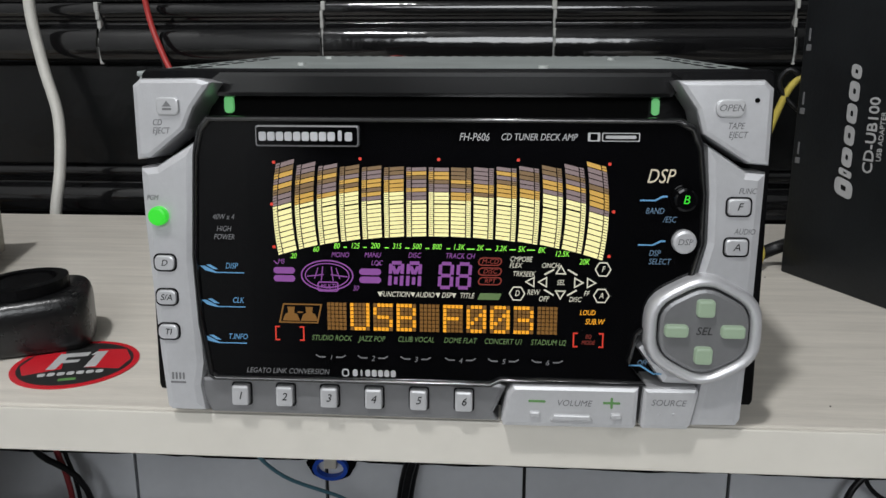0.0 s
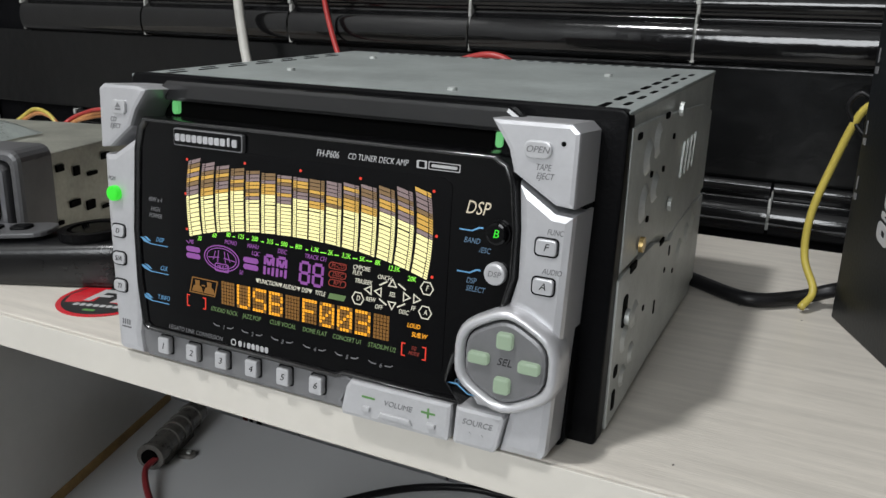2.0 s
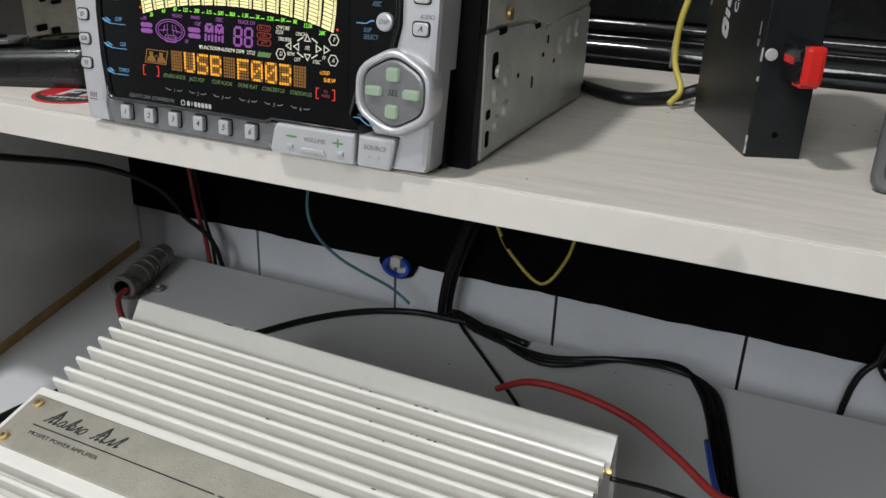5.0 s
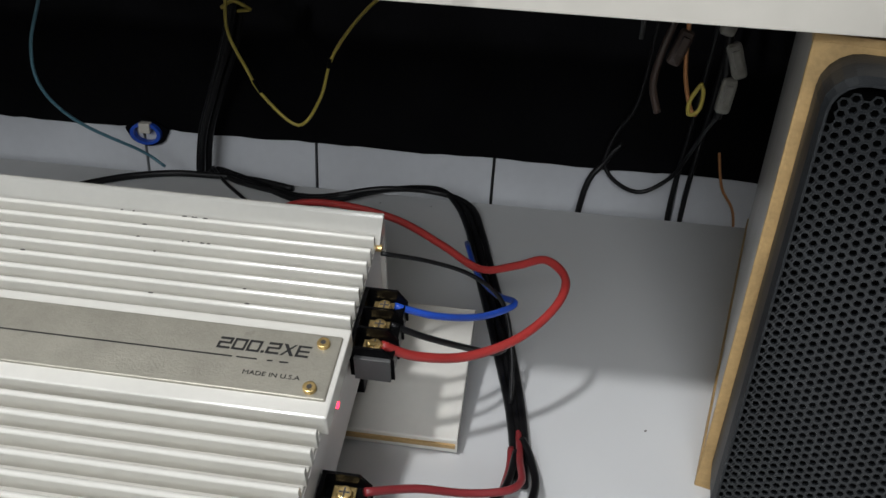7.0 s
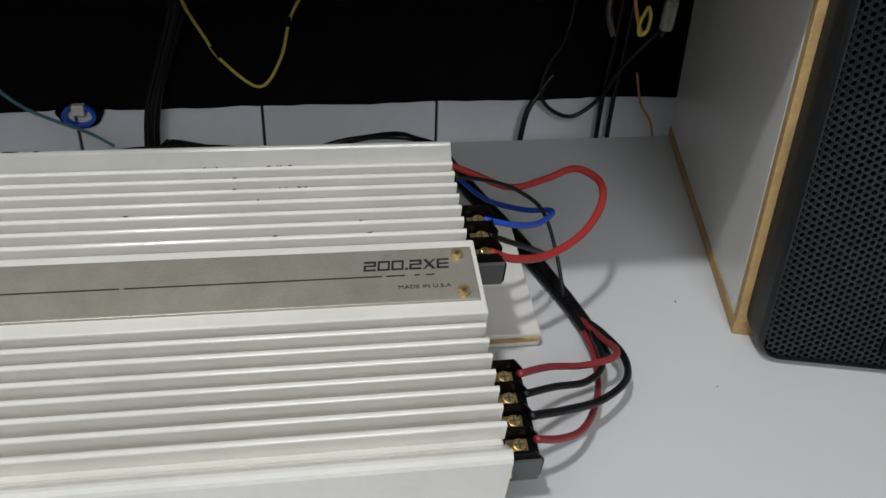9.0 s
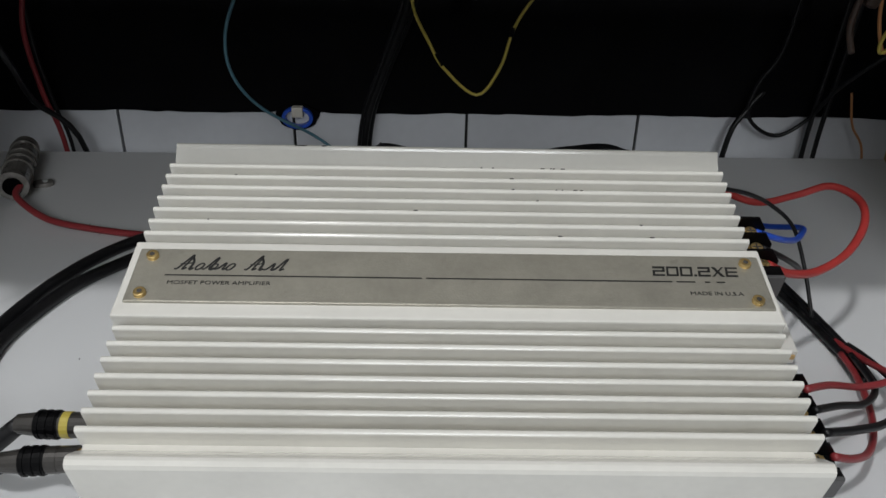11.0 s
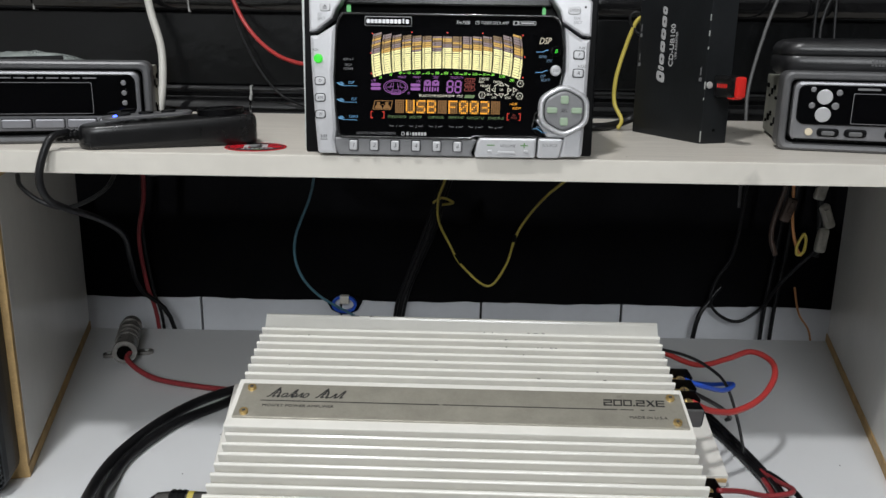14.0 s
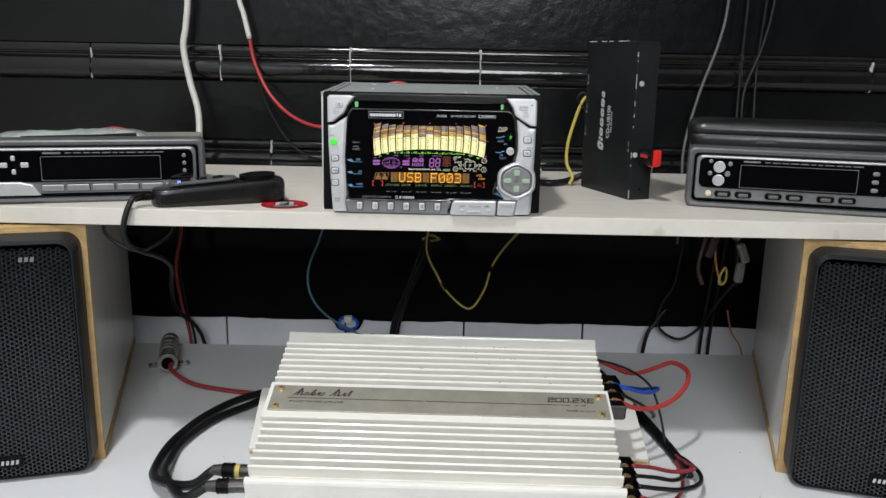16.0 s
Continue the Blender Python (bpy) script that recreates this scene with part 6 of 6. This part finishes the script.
lead("yellow_wire", "yellow wire joining the adapter box", [(0.168, 0.184, 0.100), (0.160, 0.187, 0.092), (0.153, 0.190, 0.070), (0.147, 0.190, 0.045), (0.147, 0.190, 0.024), (0.153, 0.184, 0.010), (0.149, 0.176, 0.003)], 0.0018, CABLE_YELLOW, "wire", SHELF_Z)
lead("black_wire", "short black wire beside the yellow wire", [(0.169, 0.185, 0.090), (0.160, 0.186, 0.098), (0.155, 0.187, 0.092), (0.160, 0.187, 0.083), (0.170, 0.184, 0.074)], 0.0012, CABLE_BLACK, "wire")
lead("signal_cable", "thick black cable between the stereo and the adapter", [(0.060, 0.178, 0.018), (0.080, 0.190, 0.009), (0.1000, 0.187, 0.0045), (0.126, 0.173, 0.0040), (0.1457, 0.185, 0.0045), (0.160, 0.190, 0.009), (0.170, 0.187, 0.014)], 0.0036, CABLE_BLACK, "cable", SHELF_Z)
# behind one radio
for k, (c, w, h) in enumerate(((CABLE_RED, 1.0, 0.74), (CABLE_ORANGE, 0.85, 0.70), (CABLE_ORANGE, 1.05, 0.66))):
    lead("harness_wire", "coloured harness wire arching behind the car radio", [(-0.388 - 0.040 * w, 0.215, 0.012), (-0.388 - 0.033 * w, 0.250, 0.0465 * h), (-0.388 - 0.014 * w, 0.252, 0.058 * h), (-0.388 + 0.011 * w, 0.250 + 0.003 * k, 0.0645 * h), (-0.388 + 0.033 * w, 0.250, 0.0545 * h), (-0.388 + 0.044 * w, 0.248, 0.020), (-0.388 + 0.046 * w, 0.245, 0.002)], 0.0017, c, "wire", SHELF_Z)
for k, c in enumerate((CABLE_YELLOW, CABLE_ORANGE)):
    lead("harness_wire", "coloured harness wire arching behind the car radio", [(-0.486 + 0.006 * k, 0.215, 0.010), (-0.479, 0.250, 0.032 - 0.003 * k), (-0.458 + 0.004 * k, 0.250, 0.042 - 0.003 * k), (-0.439 + 0.004 * k, 0.250, 0.037 - 0.003 * k), (-0.425, 0.248, 0.020), (-0.420 + 0.006 * k, 0.245, 0.002)], 0.0017, c, "wire", SHELF_Z)

# desk top leads round the amplifier
RED_LEAD = [(0.176, -0.0105, -0.1735), (0.192, -0.003, -0.183), (0.215, 0.011, -0.190), (0.240, 0.029, -0.188), (0.258, 0.050, -0.180), (0.263, 0.070, -0.174), (0.252, 0.086, -0.172), (0.236, 0.094, -0.182), (0.215, 0.104, -0.192), (0.190, 0.122, -0.188), (0.160, 0.140, -0.183), (0.125, 0.150, -0.181), (0.090, 0.158, -0.186), (0.065, 0.165, -0.202)]
rp = thing("red_power_lead", "thick red lead looping from the amplifier's terminals", "cable")
part("sheath", tube(RED_LEAD, 0.0024), CABLE_RED, rp, smooth=True)
part("lead_end", tube([(0.1700, -0.0140, -0.1712), (0.1730, -0.0122, -0.1722), (0.1775, -0.0097, -0.1742)], 0.0016), BRASS, rp, "bare copper end", smooth=True)
lead("blue_wire", "blue wire bent back from the amplifier's terminals", [(0.178, 0.0155, -0.168), (0.198, 0.026, -0.178), (0.218, 0.048, -0.190), (0.233, 0.070, -0.197), (0.237, 0.082, -0.199), (0.226, 0.110, -0.212), (0.212, 0.160, -0.228), (0.200, 0.220, -0.236)], 0.0019, CABLE_BLUE, "wire")
lead("black_wire", "black wire from the amplifier's middle terminal", [(0.178, 0.0035, -0.171), (0.195, 0.012, -0.182), (0.214, 0.030, -0.198), (0.228, 0.052, -0.215), (0.234, 0.075, -0.228)], 0.0017, CABLE_BLACK, "wire")
lead("black_wire", "black wire leaving the amplifier's gold screw", [(0.166, 0.044, -0.155), (0.190, 0.060, -0.166), (0.212, 0.074, -0.180), (0.230, 0.076, -0.196), (0.238, 0.064, -0.220), (0.2405, 0.046, -0.2440)], 0.0013, CABLE_BLACK, "wire")
for k in range(3):
    o = 0.0055 * k
    lead("speaker_cable", "black speaker cable of the bundle beside the amplifier", [(-0.06 + o, 0.352, -0.300), (-0.045 + o, 0.342, -0.252), (-0.010, 0.325 - o, -0.2465), (0.060, 0.285 + o, -0.246), (0.120, 0.310 - o, -0.240 + 0.003 * k), (0.165, 0.318 - o * 0.6, -0.238), (0.185 + o, 0.295, -0.240), (0.1985 + o, 0.262, -0.2475), (0.2110 + o, 0.195, -0.2475), (0.2230 + o, 0.136, -0.2475), (0.2325 + o * 0.8, 0.086, -0.2470 + 0.002 * (k == 1)), (0.2400 + o * 0.6, 0.044, -0.2465), (0.2440 + o * 0.5, 0.007, -0.2458), (0.2450 + o * 0.4, -0.014, -0.2462)], 0.0026, CABLE_BLACK)
lead("black_cable", "thick black cable lying along the back of the desk", [(-0.180, 0.210, -0.2475), (-0.150, 0.262, -0.2475), (-0.115, 0.298, -0.2470), (-0.075, 0.318, -0.2465), (-0.040, 0.322, -0.2465), (0.000, 0.322, -0.2470), (0.040, 0.312, -0.2475)], 0.0030, CABLE_BLACK)
lead("black_wire", "thin black wire crossing behind the amplifier", [(-0.040, 0.335, -0.244), (-0.020, 0.312, -0.248), (0.015, 0.275, -0.249), (0.060, 0.225, -0.249), (0.110, 0.165, -0.2488), (0.150, 0.150, -0.2488)], 0.0015, CABLE_BLACK, "wire")
lead("red_speaker_wire", "dark red wire on the lower terminal strip", [(0.180, -0.0680, -0.2085), (0.200, -0.054, -0.217), (0.222, -0.044, -0.226), (0.240, -0.038, -0.2275), (0.247, -0.028, -0.2300), (0.2465, -0.010, -0.236), (0.2462, 0.006, -0.2410), (0.2455, 0.022, -0.2450), (0.2440, 0.034, -0.2480)], 0.0019, CABLE_DKRED, "wire")
lead("black_speaker_wire", "black wire on the lower terminal strip", [(0.180, -0.0795, -0.2115), (0.200, -0.066, -0.220), (0.220, -0.054, -0.229), (0.234, -0.040, -0.233), (0.241, -0.022, -0.237), (0.2445, 0.004, -0.241)], 0.0019, CABLE_BLACK, "wire")
lead("black_speaker_wire", "black wire on the lower terminal strip", [(0.180, -0.0915, -0.2145), (0.203, -0.080, -0.223), (0.226, -0.066, -0.231), (0.247, -0.046, -0.236), (0.2545, -0.022, -0.239), (0.2515, 0.002, -0.241), (0.2475, 0.015, -0.242)], 0.0021, CABLE_BLACK, "wire")
lead("red_speaker_wire", "dark red wire on the lower terminal strip", [(0.180, -0.1030, -0.2180), (0.194, -0.096, -0.226), (0.209, -0.084, -0.234), (0.222, -0.066, -0.239), (0.234, -0.040, -0.243), (0.241, -0.010, -0.244), (0.242, 0.010, -0.2445)], 0.0019, CABLE_DKRED, "wire")
lead("red_fuse_lead", "dark red lead from the fuse holder to the amplifier", [(-0.3165, 0.2200, -0.2362), (-0.312, 0.202, -0.2390), (-0.280, 0.178, -0.2455), (-0.236, 0.165, -0.2475), (-0.195, 0.155, -0.2465), (-0.155, 0.140, -0.240)], 0.0026, CABLE_DKRED)
# signal leads with plugs
PLUG = material("gunmetal_plug", (0.09, 0.085, 0.08), 0.3, metal=0.7, var=0.15, scale=90)
for k, y in enumerate((-0.0690, -0.0850)):
    base = AMP @ Vector((-0.1525, y, -0.022))
    pm = Matrix.Translation(base) @ pose(0, 0, 0, 0, 0, -2 + 6 * k) @ Matrix.Diagonal((0.86, 1, 1, 1))
    pl = thing("phono_plug", "gunmetal phono plug with a yellow printed band, in the amplifier", "plug", pm, "phono plugs")
    rot = pose(0, 0, 0, 0, -90, 0)
    part("plug_sleeve", cyl((0, 0, 0.0090), 0.0056, 0.017, m=rot, seg=20, bev=0.0006), PLUG, pl)
    part("plug_grip", cyl((0, 0, 0.0215), 0.0060, 0.012, m=rot, seg=20, bev=0.0010), MATT_BLACK, pl)
    for q in range(3):
        part("grip_rib", cyl((0, 0, 0.0175 + q * 0.004), 0.0064, 0.0018, m=rot, seg=20), MATT_BLACK, pl)
    part("plug_band", cyl((0, 0, 0.0120), 0.0058, 0.0042, m=rot, seg=20), CABLE_YELLOW if k == 0 else PLUG, pl, "yellow printed band" if k == 0 else "")
    part("plug_tail", cyl((0, 0, 0.0325), 0.0052, 0.010, m=rot, seg=20, r2=0.0042), PLUG, pl)
    e = pm @ Vector((-0.036, 0, 0))
    g = 0.010 * k
    lead("signal_lead", "thick black signal lead curving back beside the amplifier", [tuple(e), (e.x - 0.022, e.y + 0.002, -0.222), (-0.2360 + g * 0.4, -0.060 + 0.010 * k, -0.236), (-0.2520 + g, -0.020 + g, -0.2455), (-0.2540 + g, 0.030, -0.2465), (-0.2420 + g * 1.5, 0.085, -0.2465), (-0.2200 + g * 2.2, 0.130 - g * 0.6, -0.2465), (-0.1900 + g, 0.160 - g, -0.2465), (-0.150 + g, 0.180 - g, -0.2465)], 0.0042, CABLE_BLACK)
# hanging connectors and leads under the shelf
CLEAR_CONN = material("cloudy_connector", (0.30, 0.29, 0.26), 0.3, var=0.2, scale=150)
BROWN_CONN = material("brown_connector", (0.07, 0.045, 0.035), 0.4, var=0.2, scale=150)
cp = thing("connector_cluster_clip", "grey clip holding loose leads under the shelf", "clip", at(0.345, 0.232, -0.0186))
part("clip_bar", box((0.0, 0, -0.006), (0.055, 0.012, 0.012), 0.002), CLEAR_CONN, cp)
part("clip_tag", box((0.024, -0.002, -0.008), (0.022, 0.008, 0.006), 0.001), CABLE_YELLOW, cp, "yellow tape end")
lead("orange_wire", "orange lead hanging with a looped end", [(0.330, 0.232, -0.028), (0.334, 0.233, -0.070), (0.338, 0.235, -0.100), (0.345, 0.235, -0.122), (0.350, 0.235, -0.128)], 0.0015, CABLE_ORANGE, "wire")
lead("yellow_wire", "short yellow lead folded into a loop", [(0.349, 0.234, -0.106), (0.344, 0.234, -0.118), (0.345, 0.234, -0.127), (0.351, 0.234, -0.124), (0.352, 0.234, -0.112), (0.349, 0.234, -0.105)], 0.0015, CABLE_YELLOW, "wire")
lead("brown_wire", "brown lead hanging with a sleeved end", [(0.326, 0.232, -0.028), (0.325, 0.233, -0.060), (0.319, 0.234, -0.090), (0.318, 0.235, -0.110), (0.324, 0.235, -0.128)], 0.0026, BROWN_CONN, "wire")
for px, pz, ang, nm in ((0.361, -0.060, 12, 1), (0.369, -0.088, -22, 1), (0.367, -0.112, 4, 1), (0.331, -0.082, 18, 0)):
    c = thing("lead_connector", "cloudy plastic connector hanging on loose leads" if nm else "brown plastic connector hanging on a lead", "connector", pose(px, 0.234, pz, 0, ang, 0), "hanging connectors")
    part("connector_body", box((0, 0, 0), (0.010, 0.009, 0.025), 0.0038, seg=3), CLEAR_CONN if nm else BROWN_CONN, c)
    part("connector_latch", box((0, -0.005, 0.002), (0.005, 0.002, 0.012), 0.0006), CLEAR_CONN if nm else BROWN_CONN, c)
lead("black_wire", "black lead strung with connectors under the shelf", [(0.352, 0.232, -0.025), (0.356, 0.234, -0.050), (0.362, 0.236, -0.075), (0.366, 0.237, -0.115), (0.366, 0.240, -0.130)], 0.0030, CABLE_BLACK, "wire")
lead("black_cable", "black cable looping against the bare tiles", [(0.372, 0.250, -0.125), (0.374, 0.300, -0.160), (0.376, 0.345, -0.195), (0.368, 0.362, -0.225), (0.345, 0.365, -0.243), (0.322, 0.365, -0.236), (0.309, 0.365, -0.218), (0.315, 0.365, -0.190), (0.330, 0.36, -0.15), (0.335, 0.35, -0.02)], 0.0019, CABLE_BLACK)
lead("black_cable", "black cable dropping behind the desk", [(0.322, 0.368, -0.200), (0.309, 0.366, -0.218), (0.292, 0.362, -0.262), (0.285, 0.360, -0.45)], 0.0028, CABLE_BLACK)
for x, r in ((0.3735, 0.0024), (0.3850, 0.0024)):
    lead("black_cable", "black cable hanging straight down behind the desk", [(x + 0.012, 0.362, -0.02), (x + 0.006, 0.366, -0.150), (x, 0.367, -0.235), (x - 0.001, 0.367, -0.30), (x - 0.001, 0.367, -0.45)], r, CABLE_BLACK)
lead("orange_wire", "thin orange wire against the bare tiles", [(0.405, 0.365, -0.200), (0.414, 0.365, -0.232), (0.428, 0.362, -0.255), (0.435, 0.360, -0.30)], 0.0012, CABLE_ORANGE, "wire")

# dust flecks lying on the boards
rng = random.Random(19)
for z, n, x0, x1, y0, y1, nm, lb in ((SHELF_Z, 14, -0.25, 0.30, 0.002, 0.22, "shelf_flecks", "tiny dark dust flecks on the cream shelf"), (DESK_Z, 18, -0.28, 0.33, -0.14, 0.33, "desk_flecks", "tiny dark dust flecks on the white desk")):
    bm = bmesh.new()
    for k in range(n):
        x, y, w, q = rng.uniform(x0, x1), rng.uniform(y0, y1), rng.uniform(0.0002, 0.0006), rng.uniform(0, 6.3)
        m = at(x, y, z) @ Matrix.Rotation(q, 4, "Z")
        prism([(-w * rng.uniform(1, 3), -w * 0.6), (w, -w * 0.8), (w * 1.3, w * 0.5), (-w, w)], 0.00002, 0.0002, m=m, bm=bm)
    tagged(part(nm, bm, CHIP), lb, "dust", kind="stuff")
